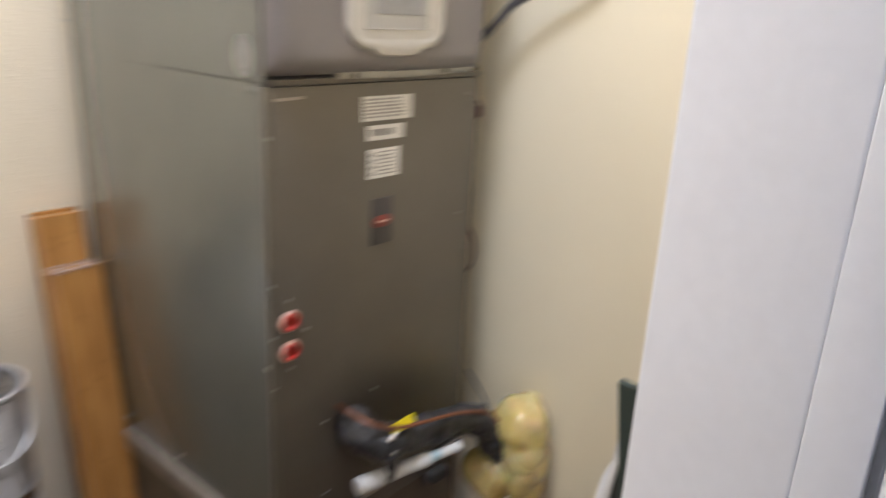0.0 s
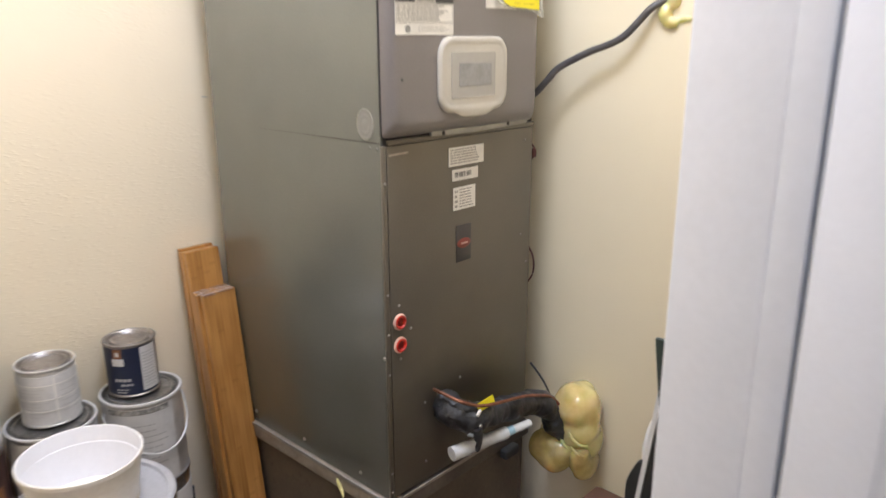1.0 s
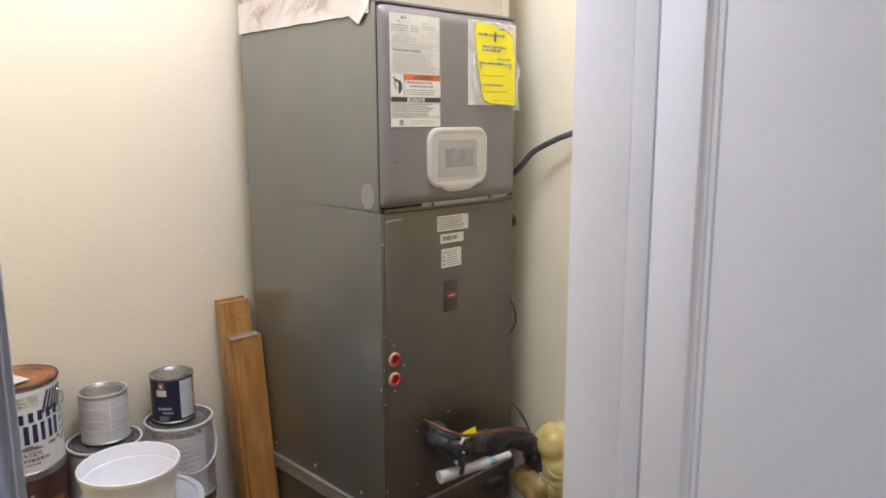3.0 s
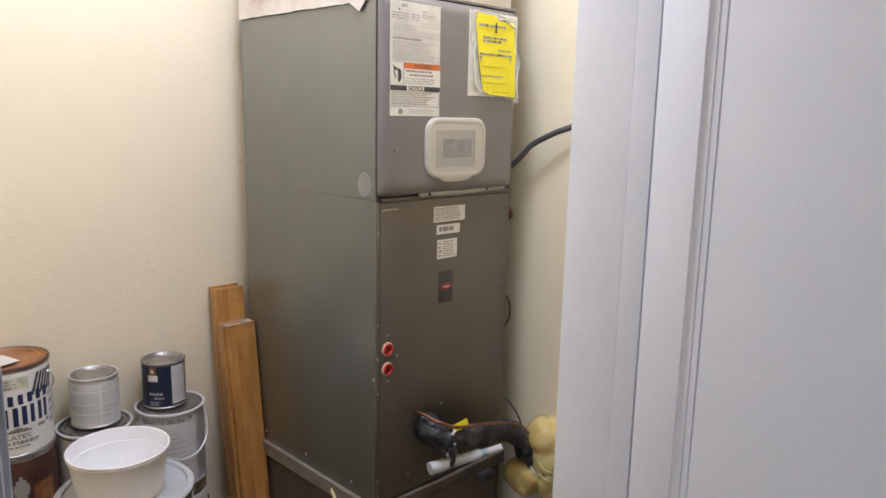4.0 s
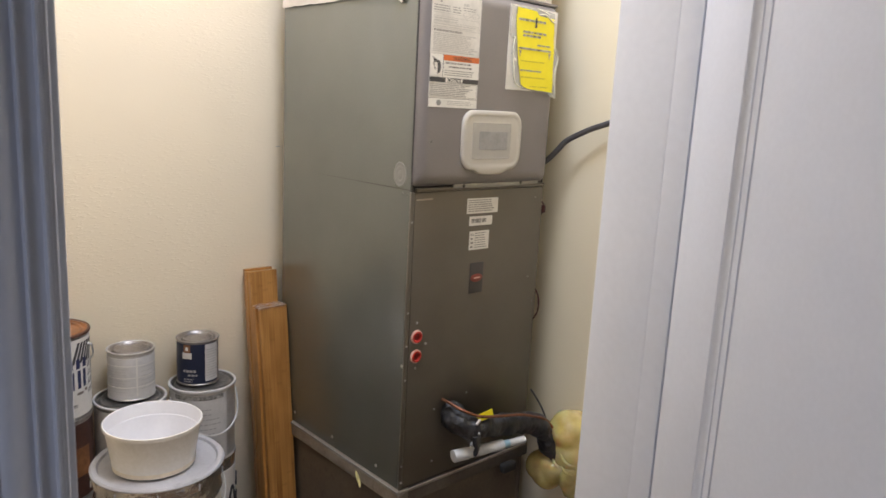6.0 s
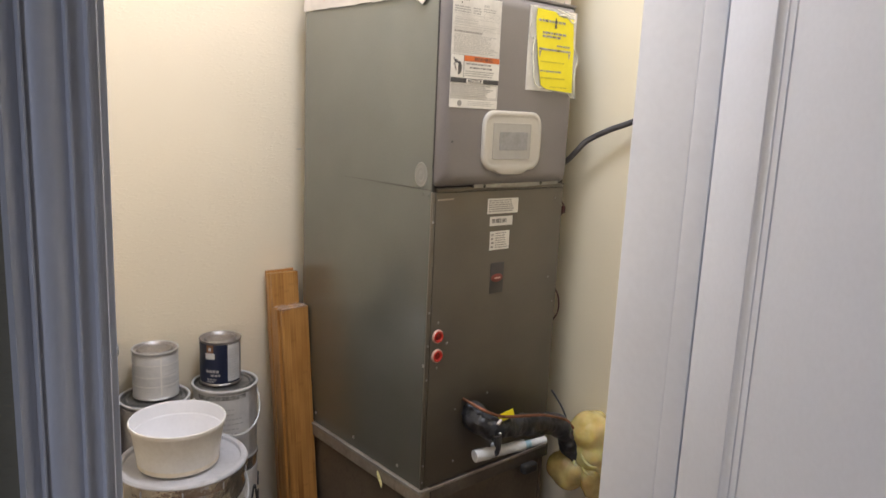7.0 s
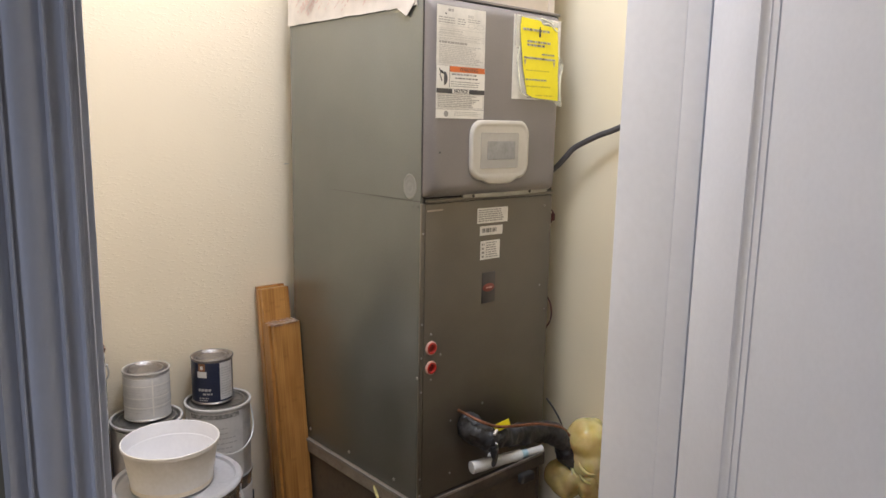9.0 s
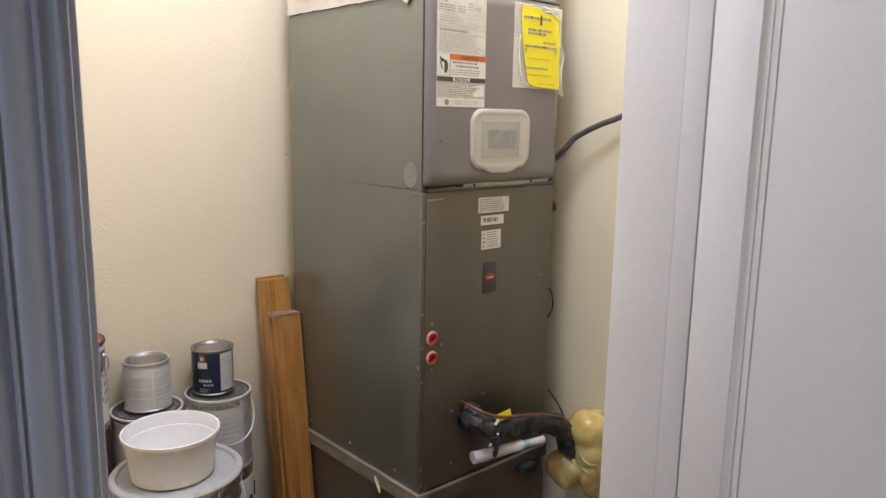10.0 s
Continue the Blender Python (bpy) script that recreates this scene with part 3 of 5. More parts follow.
door_ob["kind"] = "structure"
# local x along the leaf, local y 0 on the hallway face, -DOOR_T on the closet face
H = 2.02
part("stile", box(0.003, STILE, -DOOR_T, 0, 0, H, 0.0015), "door", door_ob)
part("stile", box(DOOR_W - STILE, DOOR_W, -DOOR_T, 0, 0, H, 0.0015), "door", door_ob)
part("rail", box(STILE, DOOR_W - STILE, -DOOR_T, 0, 0, 0.24, 0.0015), "door", door_ob)
part("rail", box(STILE, DOOR_W - STILE, -DOOR_T, 0, H - 0.115, H, 0.0015), "door", door_ob)
part("panel", box(STILE + 0.024, DOOR_W - STILE - 0.024, -DOOR_T + 0.0084, -0.0084, 0.264, H - 0.139), "door", door_ob)
# sticking: distance from the stile, depth below the face
STICK = [(0.000, 0.0000), (0.0010, 0.0015), (0.0100, 0.0052), (0.0108, 0.0042), (0.0125, 0.0042), (0.0135, 0.0056), (0.0205, 0.0074), (0.0212, 0.0069),
         (0.0226, 0.0069), (0.0234, 0.0085), (0.0250, 0.0086)]
for face, sign in ((-DOOR_T, 1), (0.0, -1)):
    bm = bmesh.new()
    loops = []
    for u, d in STICK:
        a, b2, z0, z1 = STILE + u, DOOR_W - STILE - u, 0.24 + u, H - 0.115 - u
        loops.append([bm.verts.new((x, face + sign * d, z)) for x, z in ((a, z0), (b2, z0), (b2, z1), (a, z1))])
    for p, q in zip(loops, loops[1:]):
        for i in range(4):
            bm.faces.new((p[i], p[(i + 1) % 4], q[(i + 1) % 4], q[i]))
    part("panel_moulding", bm, "door", door_ob, smooth=True)
for z in (0.25, 1.02, 1.80):
    part("hinge", tube([(0.0, 0.004, z - 0.045), (0.0, 0.004, z + 0.045)], 0.006), "tin_dull", door_ob, "steel butt hinge")

# closet lamp on the ceiling
cl = thing("ceiling_lamp", "small round frosted glass ceiling lamp, lit", "ceiling lamp", (CLOSET_LIGHT[0], CLOSET_LIGHT[1], CEIL))
part("base", lathe([(0.0, 0), (0.075, 0), (0.075, -0.018), (0.03, -0.022), (0.0, -0.022)]), "tin", cl)
# assumed window slab out of view, added behind the hallway lamp
added_win = thing("unseen_window_1", "unseen hallway window, added as the place of the bluish side light", "window", (1.90, HALL_Y0, 1.02), 0)
added_win["kind"] = "structure"
part("window_frame", box(-0.50, 0.50, 0.002, 0.02, -0.92, 0.92, 0.003), "trim", added_win)

# ---- air handler ----
UW, UD, UZ0, UZM, UZ1 = 0.4445, 0.551, 0.445, 1.160, 1.600
ah = thing("air_handler", "tall grey steel air handler cabinet with painted front panels", "air handler")


def sheet_box(x0, x1, y0, y1, z0, z1, b=0.0025):
    return box(x0, x1, y0, y1, z0, z1, b, 2)


part("cabinet", sheet_box(-UD, -0.003, 0, UW, UZ0, UZ1), "steel_side", ah, "grey painted steel casing")
bm = bmesh.new()
q = [(-0.003, UZM - 0.0012), (-0.003, UZM + 0.0012), (-0.370, UZM + 0.0003), (-0.370, UZM - 0.0003)]
bm.faces.new([bm.verts.new((x, -0.0005, z)) for x, z in q])
part("casing_seam", bm, "dark_gap", ah, "fine dark seam across the side", smooth=False)
# lower front panel with a folded lip
bm = sheet_box(-0.002, 0.003, 0.010, UW - 0.003, UZ0 + 0.004, UZM - 0.0055, 0.0015)
part("lower_panel", bm, "steel_front", ah, "painted removable front panel, its shaded brown tone put into the colour")
part("corner_flange", sheet_box(-0.004, 0.0022, -0.0006, 0.0085, UZ0, UZM - 0.0045, 0.0010), "steel_front", ah)
# gap between the two doors with the bent galvanised strip
part("gap_recess", box(-0.004, -0.001, 0.004, UW - 0.004, UZM - 0.010, UZM + 0.024), "dark_gap", ah)
bm = box(-0.002, 0.006, 0.012, UW - 0.004, UZM - 0.004, UZM + 0.0045, 0.0015)
part("joint_strip", bm, "steel_front", ah, "painted joint strip under the upper door")
bm = bmesh.new()
add_box(bm, 0.003, 0.0090, 0.118, UW - 0.034, UZM + 0.0020, UZM + 0.0125, 0.0018)
bmesh.ops.subdivide_edges(bm, edges=[e for e in bm.edges if abs(e.verts[0].co.y - e.verts[1].co.y) > 0.1], cuts=14)
for v in bm.verts:
    v.co.z += 0.0016 * math.sin(17 * v.co.y) + 0.010 * (v.co.y - 0.26)
    v.co.x += 0.0012 * math.sin(31 * v.co.y + 1)
part("strip_lip", bm, "galv", ah, "bent galvanised lip")
for y in (0.150, 0.345):
    front_hole = lathe([(0.0, 0.0012), (0.0038, 0.0008), (0.0042, 0.0)], 12)
    bmesh.ops.transform(front_hole, matrix=pose(0.0092, y, UZM + 0.0075 + 0.010 * (y - 0.26), 0, 90, 0), verts=front_hole.verts)
    part("rivet", front_hole, "dark_gap", ah)
# scraped paint along the top of the lower panel
part("scrape", front_plate(0.0031, 0.014, 0.062, UZM - 0.0235, UZM - 0.0195, 0.0003, 0.02), "strip", ah, "pale scrape in the paint", smooth=False)


# upper door: dished sheet with rounded corners and rolled edges
def rounded_rect(y0, y1, z0, z1, r, n=6):
    out = []
    for cy, cz, a in ((y1 - r, z0 + r, -90), (y1 - r, z1 - r, 0), (y0 + r, z1 - r, 90), (y0 + r, z0 + r, 180)):
        out += [(cy + r * math.cos(radians(a + 90 * k / n)), cz + r * math.sin(radians(a + 90 * k / n))) for k in range(n + 1)]
    return out


def dished(y0, y1, z0, z1, layers):
    """Stacked rounded outlines (inset, x, radius), capped at the last."""
    bm = bmesh.new()
    loops = [[bm.verts.new((x, y, z)) for y, z in rounded_rect(y0 + i, y1 - i, z0 + i, z1 - i, r)] for i, x, r in layers]
    for p, q in zip(loops, loops[1:]):
        for k in range(len(p)):
            bm.faces.new((p[k], p[(k + 1) % len(p)], q[(k + 1) % len(p)], q[k]))
    bm.faces.new(loops[-1])
    return bm


DX = 0.0235
part("upper_door", dished(0.0009, 0.434, 1.1690, 1.594, [(0.0, -0.002, 0.010), (0.0, 0.003, 0.012), (0.002, 0.008, 0.014), (0.006, 0.0135, 0.018), (0.011, 0.0185, 0.022),
                                                     (0.017, 0.0220, 0.026), (0.024, 0.0235, 0.030), (0.031, DX, 0.032)]), "steel_door", ah, "painted steel door with rolled edges, bluish light put into its colour")
part("door_gap", box(-0.003, 0.0010, -0.0005, 0.0014, UZM + 0.012, UZ1 - 0.002), "dark_gap", ah)
part("top_flange", box(-0.010, 0.006, 0.000, UW - 0.006, UZ1 - 0.003, UZ1 + 0.003, 0.0012), "steel_door", ah)

# knockout on the side casing
m_side = pose(-0.041, 0.0004, 1.191, 90, 0, 0)
bm = lathe([(0.0, 0.0012), (0.006, 0.0012), (0.0075, 0.0007), (0.010, 0.0007), (0.0115, 0.0013), (0.014, 0.0013), (0.0155, 0.0008), (0.0185, 0.0008), (0.0195, 0.0012), (0.0215, 0.0012), (0.023, 0.0)], 36)
bmesh.ops.transform(bm, matrix=m_side, verts=bm.verts)
bmesh.ops.scale(bm, vec=(1, 1, 1.25), verts=bm.verts, space=Matrix.Translation((0, 0, -1.191)))
part("knockout", bm, "knock", ah, "stamped round knockout rings")
for x, z in ((-0.030, 1.150), (-0.012, 1.149)):
    bm = lathe([(0.0, 0.0015), (0.003, 0.0012), (0.004, 0.0)], 12)
    bmesh.ops.transform(bm, matrix=pose(x, 0.0, z, 90, 0, 0), verts=bm.verts)
    part("screw", bm, "steel_side", ah)


def front_screw(y, z, x=0.003, r=0.0036, material="screw"):
    r *= 0.8
    bm = lathe([(0.0, 0.0024), (r * 0.7, 0.0022), (r, 0.001), (r * 1.35, 0.0008), (r * 1.4, 0.0)], 10)
    bmesh.ops.transform(bm, matrix=pose(x, y, z, 0, 90, 0), verts=bm.verts)
    return part("screw", bm, material, ah)


for y, z, r in ((0.0315, 0.854, 0.0028), (0.061, 0.800, 0.003), (0.0325, 0.745, 0.0028), (0.098, 0.627, 0.0026), (0.205, 0.645, 0.0032), (0.099, 0.492, 0.0026),
             (0.405, 0.920, 0.0026), (0.428, 0.852, 0.0022), (0.412, 1.128, 0.0026)):
    front_screw(y, z, r=r)
for z in (0.881, 0.802, 0.720, 0.506, 0.464, 1.089):
    front_screw(0.004, z, 0.0022, 0.0026)
for y, z in ((0.030, 1.268), (0.040, 1.560)):
    front_screw(y, z, DX, 0.0022, "steel_side")
for x, z in ((-0.281, 0.473), (-0.090, 0.471), (-0.470, 0.474), (-0.006, 0.753)):
    bm = lathe([(0.0, 0.0026), (0.0026, 0.0022), (0.0042, 0.0008), (0.0046, 0.0)], 10)
    bmesh.ops.transform(bm, matrix=pose(x, 0.0, z, 90, 0, 0), verts=bm.verts)
    part("screw", bm, "screw", ah)

# two red pipe plugs
for z in (0.8215, 0.7745):
    rot = pose(0.003, 0.0315, z, 0, 90, 0)
    fl = lathe([(0.0125, 0.0), (0.0163, 0.0), (0.0163, 0.0025), (0.0150, 0.0042), (0.0125, 0.0042), (0.0125, 0.0)], 30)
    bmesh.ops.transform(fl, matrix=rot, verts=fl.verts)
    flange = part("plug_flange", fl, "pink", ah, "pale plastic flange ring")
    rg = lathe([(0.0132, 0.001), (0.0132, 0.0062), (0.0105, 0.0065), (0.0086, 0.0030), (0.0086, 0.0010)], 30)
    bmesh.ops.transform(rg, matrix=rot, verts=rg.verts)
    part("plug_ring", rg, "red", flange, "red rubber plug ring")
    ct = lathe([(0.0095, 0.0010), (0.0050, 0.0014), (0.0048, 0.0040), (0.0, 0.0040)], 24)
    bmesh.ops.transform(ct, matrix=rot, verts=ct.verts)
    part("plug_core", ct, "red_dark", flange, "dark red plug core")


# ---- labels on the air handler ----
def paper_label(name, x, y0, y1, z0, z1, label, material="paper", skew=0.0):
    return part(name, front_plate(x, y0, y1, z0, z1, 0.0007, skew), material, ah, label, smooth=False)


LX = DX + 0.0002
TX = LX + 0.0008
dl = paper_label("data_sheet", LX, 0.015, 0.159, 1.4535, 1.5765, "large white data sheet with fine grey print", "paper_old")
part("print", print_bars(TX, 0.046, 0.066, 1.5645, 1.5715, 1, 3, 0.8), "ink_soft", dl)
part("print", print_bars(TX, 0.105, 0.125, 1.5565, 1.5635, 1, 4, 0.8), "print_mid", dl)
part("print", print_bars(TX, 0.020, 0.070, 1.5395, 1.5545, 3, 5, 0.42), "ink_soft", dl)
part("print", print_bars(TX, 0.074, 0.100, 1.5395, 1.5545, 3, 17, 0.42), "ink_soft", dl)
part("print", print_bars(TX, 0.104, 0.154, 1.5465, 1.5560, 2, 18, 0.35), "ink_soft", dl)
for z in (1.5370, 1.5295, 1.5180, 1.5060):
    part("print_rule", front_plate(TX, 0.020, 0.154, z, z + 0.0008, 0.0003), "print_mid", dl, smooth=False)
part("print", print_bars(TX, 0.022, 0.096, 1.5185, 1.5285, 2, 19, 0.4), "print_mid", dl)
part("print", print_bars(TX, 0.022, 0.150, 1.5070, 1.5170, 2, 20, 0.35), "print_mid", dl)
part("print", print_bars(TX, 0.022, 0.130, 1.4985, 1.5045, 1, 28, 0.75), "ink_soft", dl)
for k in range(2):
    o = lathe([(0.010, 0.0), (0.0113, 0.0), (0.0113, 0.0003), (0.010, 0.0003), (0.010, 0.0)], 24)
    bmesh.ops.transform(o, matrix=pose(TX, 0.116 + 0.026 * k, 1.5395, 0, 90, 0) @ Matrix.Diagonal((0.55, 1, 1, 1)), verts=o.verts)
    part("print_oval", o, "print_mid", dl)
part("print", print_bars(TX, 0.022, 0.154, 1.4570, 1.4970, 11, 6, 0.6), "print_mid", dl)
wl = paper_label("warning_label", LX, 0.016, 0.161, 1.4055, 1.4530, "white warning label with orange header")
wb = part("warning_band", front_plate(TX, 0.054, 0.160, 1.4410, 1.4527, 0.0004), "orange", wl, "orange band with the word WARNING", smooth=False)
part("lettering", lettering("WARNING", TX + 0.0006, 0.110, 1.4468, 0.0085), "ink", wb)
part("pictogram_frame", front_plate(TX, 0.0185, 0.0525, 1.4075, 1.4515, 0.0003), "paper", wl, smooth=False)
part("divider", front_plate(TX, 0.0528, 0.0540, 1.4065, 1.4525, 0.0003), "ink", wl, smooth=False)
hb = lathe([(0.0, 0.0), (0.0075, 0.0), (0.0075, 0.0004), (0.0, 0.0004)], 20)
bmesh.ops.transform(hb, matrix=pose(TX + 0.0003, 0.038, 1.4260, 20, 90, 0) @ Matrix.Diagonal((1.9, 1, 1, 1)), verts=hb.verts)
part("pictogram", hb, "ink", wl, "black warning symbol")
for k in range(3):
    part("pictogram_line", tube([(TX + 0.0006, 0.0255 + 0.0035 * k, 1.4440 - 0.001 * k), (TX + 0.0006, 0.0290 + 0.0035 * k, 1.4370 - 0.001 * k)], 0.0010, 6), "ink", wl)
part("pictogram_line", tube([(TX + 0.0006, 0.023, 1.4465), (TX + 0.0006, 0.028, 1.4365), (TX + 0.0006, 0.025, 1.4335), (TX + 0.0006, 0.031, 1.4205)], 0.0012, 6, 1), "ink", wl)
part("print", print_bars(TX, 0.060, 0.155, 1.4330, 1.4390, 1, 8, 0.6), "header_worn", wl)
part("print", print_bars(TX, 0.070, 0.150, 1.4250, 1.4310, 1, 9, 0.55), "header_worn", wl)
part("print", print_bars(TX, 0.058, 0.156, 1.4085, 1.4225, 3, 10, 0.42), "ink_soft", wl)
nl = paper_label("notice_label", LX, 0.016, 0.160, 1.3620, 1.4050, "white notice label with black band")
nb = part("notice_band", front_plate(TX, 0.0165, 0.1595, 1.3950, 1.4047, 0.0004), "ink", nl, "black band with the word NOTICE", smooth=False)
part("word_patch", front_plate(TX + 0.0005, 0.062, 0.112, 1.3955, 1.4043, 0.0003), "paper", nb, smooth=False)
part("lettering", lettering("NOTICE", TX + 0.0011, 0.087, 1.3999, 0.0082, 0.0002), "ink", nb)
part("print", print_bars(TX, 0.021, 0.156, 1.3655, 1.3920, 7, 11, 0.55), "ink_soft", nl)
for z0, z1 in ((1.3640, 1.3648), (1.3930, 1.3938)):
    part("print_rule", front_plate(TX, 0.0185, 0.1575, z0, z1, 0.0003), "ink_soft", nl, smooth=False)
for y0 in (0.0185, 0.1567):
    part("print_rule", front_plate(TX, y0, y0 + 0.0008, 1.3650, 1.3928, 0.0003), "ink_soft", nl, smooth=False)
cl2 = paper_label("approval_label", LX, 0.016, 0.160, 1.3420, 1.3610, "narrow white approval label")
ub = lathe([(0.0, 0.0), (0.0065, 0.0), (0.0065, 0.0004), (0.0, 0.0004)], 16)
bmesh.ops.transform(ub, matrix=pose(TX, 0.045, 1.3515, 0, 90, 0), verts=ub.verts)
part("print_seal", ub, "ink_soft", cl2)
part("print", print_bars(TX, 0.070, 0.150, 1.3465, 1.3575, 3, 12, 0.45), "print_mid", cl2)

PX = 0.0032
l1 = paper_label("instruction_label", PX, 0.170, 0.274, 1.0985, 1.1350, "small white instruction label", skew=-0.008)
part("print", print_bars(PX + 0.0009, 0.174, 0.269, 1.1015, 1.1325, 6, 13, 0.55), "ink_soft", l1)
l2 = paper_label("number_label", PX, 0.180, 0.257, 1.0690, 1.0915, "small white part number label", skew=-0.008)
part("print", print_bars(PX + 0.0009, 0.186, 0.252, 1.0745, 1.0865, 1, 14, 0.85), "header_worn", l2)
l3 = paper_label("diagram_label", PX, 0.183, 0.249, 1.0100, 1.0555, "small square white diagram label")
part("print", print_bars(PX + 0.0009, 0.187, 0.196, 1.013, 1.052, 4, 15, 0.5), "ink_soft", l3)
part("print", print_bars(PX + 0.0009, 0.201, 0.245, 1.013, 1.053, 7, 16, 0.4), "ink_soft", l3)
badge = part("maker_badge", box(PX, PX + 0.002, 0.191, 0.236, 0.902, 0.978, 0.001), "badge", ah, "dark badge with a red oval")
ov = lathe([(0.0, 0.0016), (0.010, 0.0014), (0.0125, 0.0)], 28)
bmesh.ops.transform(ov, matrix=pose(PX + 0.002, 0.2135, 0.940, 0, 90, 0) @ Matrix.Diagonal((0.82, 1.62, 1, 1)), verts=ov.verts)
part("badge_oval", ov, "logo_red", badge, "red oval emblem")
part("emblem_bar", front_plate(PX + 0.0037, 0.2035, 0.2235, 0.9385, 0.9420, 0.0003), "pink", badge, smooth=False)

# breaker cover on the upper door: a translucent ivory lid with a scalloped lower lip
COVER = (0.118, 0.314, 1.2035, 1.3400)


def lipped(y0, y1, z0, z1, layers):
    """Stacked rounded outlines as dished() makes them, with a wide shallow lip below the middle."""
    bm = dished(y0, y1, z0, z1, layers)
    yc = (y0 + y1) / 2
    bmesh.ops.subdivide_edges(bm, edges=[e for e in bm.edges if abs(e.verts[0].co.z - e.verts[1].co.z) < 1e-5 and abs(e.verts[0].co.y - e.verts[1].co.y) > 0.05], cuts=24)
    for v in bm.verts:
        if v.co.z < z0 + 0.012:
            d = abs(v.co.y - yc)
            v.co.z -= 0.0105 * max(0.0, 1 - (d / 0.056) ** 4) * min(1, (z0 + 0.012 - v.co.z) / 0.009)
    return bm


bc = part("breaker_cover", lipped(*COVER, [(0.0, DX - 0.002, 0.034), (0.0, DX + 0.003, 0.034), (0.002, DX + 0.0058, 0.033), (0.006, DX + 0.0072, 0.031), (0.011, DX + 0.0070, 0.026), (0.0130, DX + 0.0063, 0.024), (0.0150, DX + 0.0063, 0.022)]),
          "ivory", ah, "ivory plastic breaker cover with rounded corners")
part("window_frame", dished(0.1485, 0.2745, 1.2300, 1.3120, [(0.0, DX + 0.0050, 0.004), (0.0, DX + 0.0068, 0.004), (0.0008, DX + 0.0072, 0.004), (0.0014, DX + 0.0069, 0.004), (0.0026, DX + 0.0069, 0.004)]), "ivory_clear", bc, "translucent window inset")
part("window_pane", dished(0.1700, 0.2630, 1.2505, 1.2925, [(0.0, DX + 0.0062, 0.003), (0.0, DX + 0.0073, 0.003), (0.0008, DX + 0.0075, 0.003), (0.0020, DX + 0.0075, 0.003)]), "pane_grey", bc, "grey see-through window")

# wire down the cabinet's edge
part("edge_wire", tube([(-0.030, UW + 0.004, 1.16), (-0.020, UW + 0.003, 1.13), (0.005, UW + 0.004, 1.10), (-0.016, UW + 0.004, 1.06), (-0.030, UW + 0.004, 1.00), (-0.030, UW + 0.004, 0.92), (-0.012, UW + 0.004, 0.89), (0.008, UW + 0.004, 0.86), (0.008, UW + 0.006, 0.82), (-0.012, UW + 0.005, 0.78), (-0.030, UW + 0.005, 0.70), (-0.03, UW + 0.005, 0.66)], 0.0021, 8), "red_wire", ah, "dark red thermostat wire")
part("wire_clip", box(-0.008, 0.006, UW, UW + 0.010, 1.085, 1.105, 0.003), "red_wire", ah)

# ---- document pouch and yellow card taped to the upper door ----
dp = thing("document_pouch", "clear plastic pouch with yellow printed card on the door", "pouch")
part("backing_sheet", front_plate(LX, 0.251, 0.420, 1.391, 1.582, 0.0009), "paper_old", dp, "off-white backing sheet", smooth=False)


def ragged_sheet(outline, x, curl, seed, ragged=0.0012):
    """A thin sheet with an uneven outline that curls off its support."""
    rnd = random.Random(seed)
    bm = bmesh.new()
    pts = []
    for (ya, za), (yb, zb) in zip(outline, outline[1:] + outline[:1]):
        for k in range(5):
            s = k / 5
            pts.append((ya + (yb - ya) * s + rnd.uniform(-ragged, ragged), za + (zb - za) * s + rnd.uniform(-ragged, ragged)))
    cy, cz = sum(p[0] for p in pts) / len(pts), sum(p[1] for p in pts) / len(pts)
    rings = []
    for f in (1.0, 0.75, 0.45):
        ring = []
        for k, (y, z) in enumerate(pts):
            lift = curl * f ** 3 * (0.4 + 0.6 * math.sin(k * 0.9 + seed) ** 2)
            ring.append(bm.verts.new((x + lift, cy + (y - cy) * f, cz + (z - cz) * f)))
        rings.append(ring)
    mid = bm.verts.new((x, cy, cz))
    for p, q in zip(rings, rings[1:]):
        for k in range(len(p)):
            bm.faces.new((p[k], p[(k + 1) % len(p)], q[(k + 1) % len(p)], q[k]))
    for k in range(len(pts)):
        bm.faces.new((rings[-1][k], rings[-1][(k + 1) % len(pts)], mid))
    ext = bmesh.ops.extrude_face_region(bm, geom=list(bm.faces))
    bmesh.ops.translate(bm, vec=(-0.0005, 0, 0), verts=[v for v in ext["geom"] if isinstance(v, bmesh.types.BMVert)])
    return bm


part("pouch", ragged_sheet([(0.252, 1.580), (0.330, 1.583), (0.406, 1.578), (0.409, 1.501), (0.428, 1.474), (0.417, 1.434), (0.429, 1.376), (0.400, 1.386), (0.303, 1.396), (0.276, 1.406), (0.264, 1.473), (0.266, 1.507), (0.254, 1.512)], LX + 0.002, 0.0030, 2),
     "pouch", dp, "clear crumpled plastic sleeve")
card = part("yellow_card", ragged_sheet([(0.271, 1.577), (0.336, 1.575), (0.348, 1.566), (0.402, 1.564), (0.409, 1.495), (0.414, 1.391), (0.318, 1.396), (0.298, 1.404), (0.283, 1.463), (0.269, 1.546)], LX + 0.0045, 0.0016, 5, 0.0004),
            "yellow", dp, "yellow card with black print")
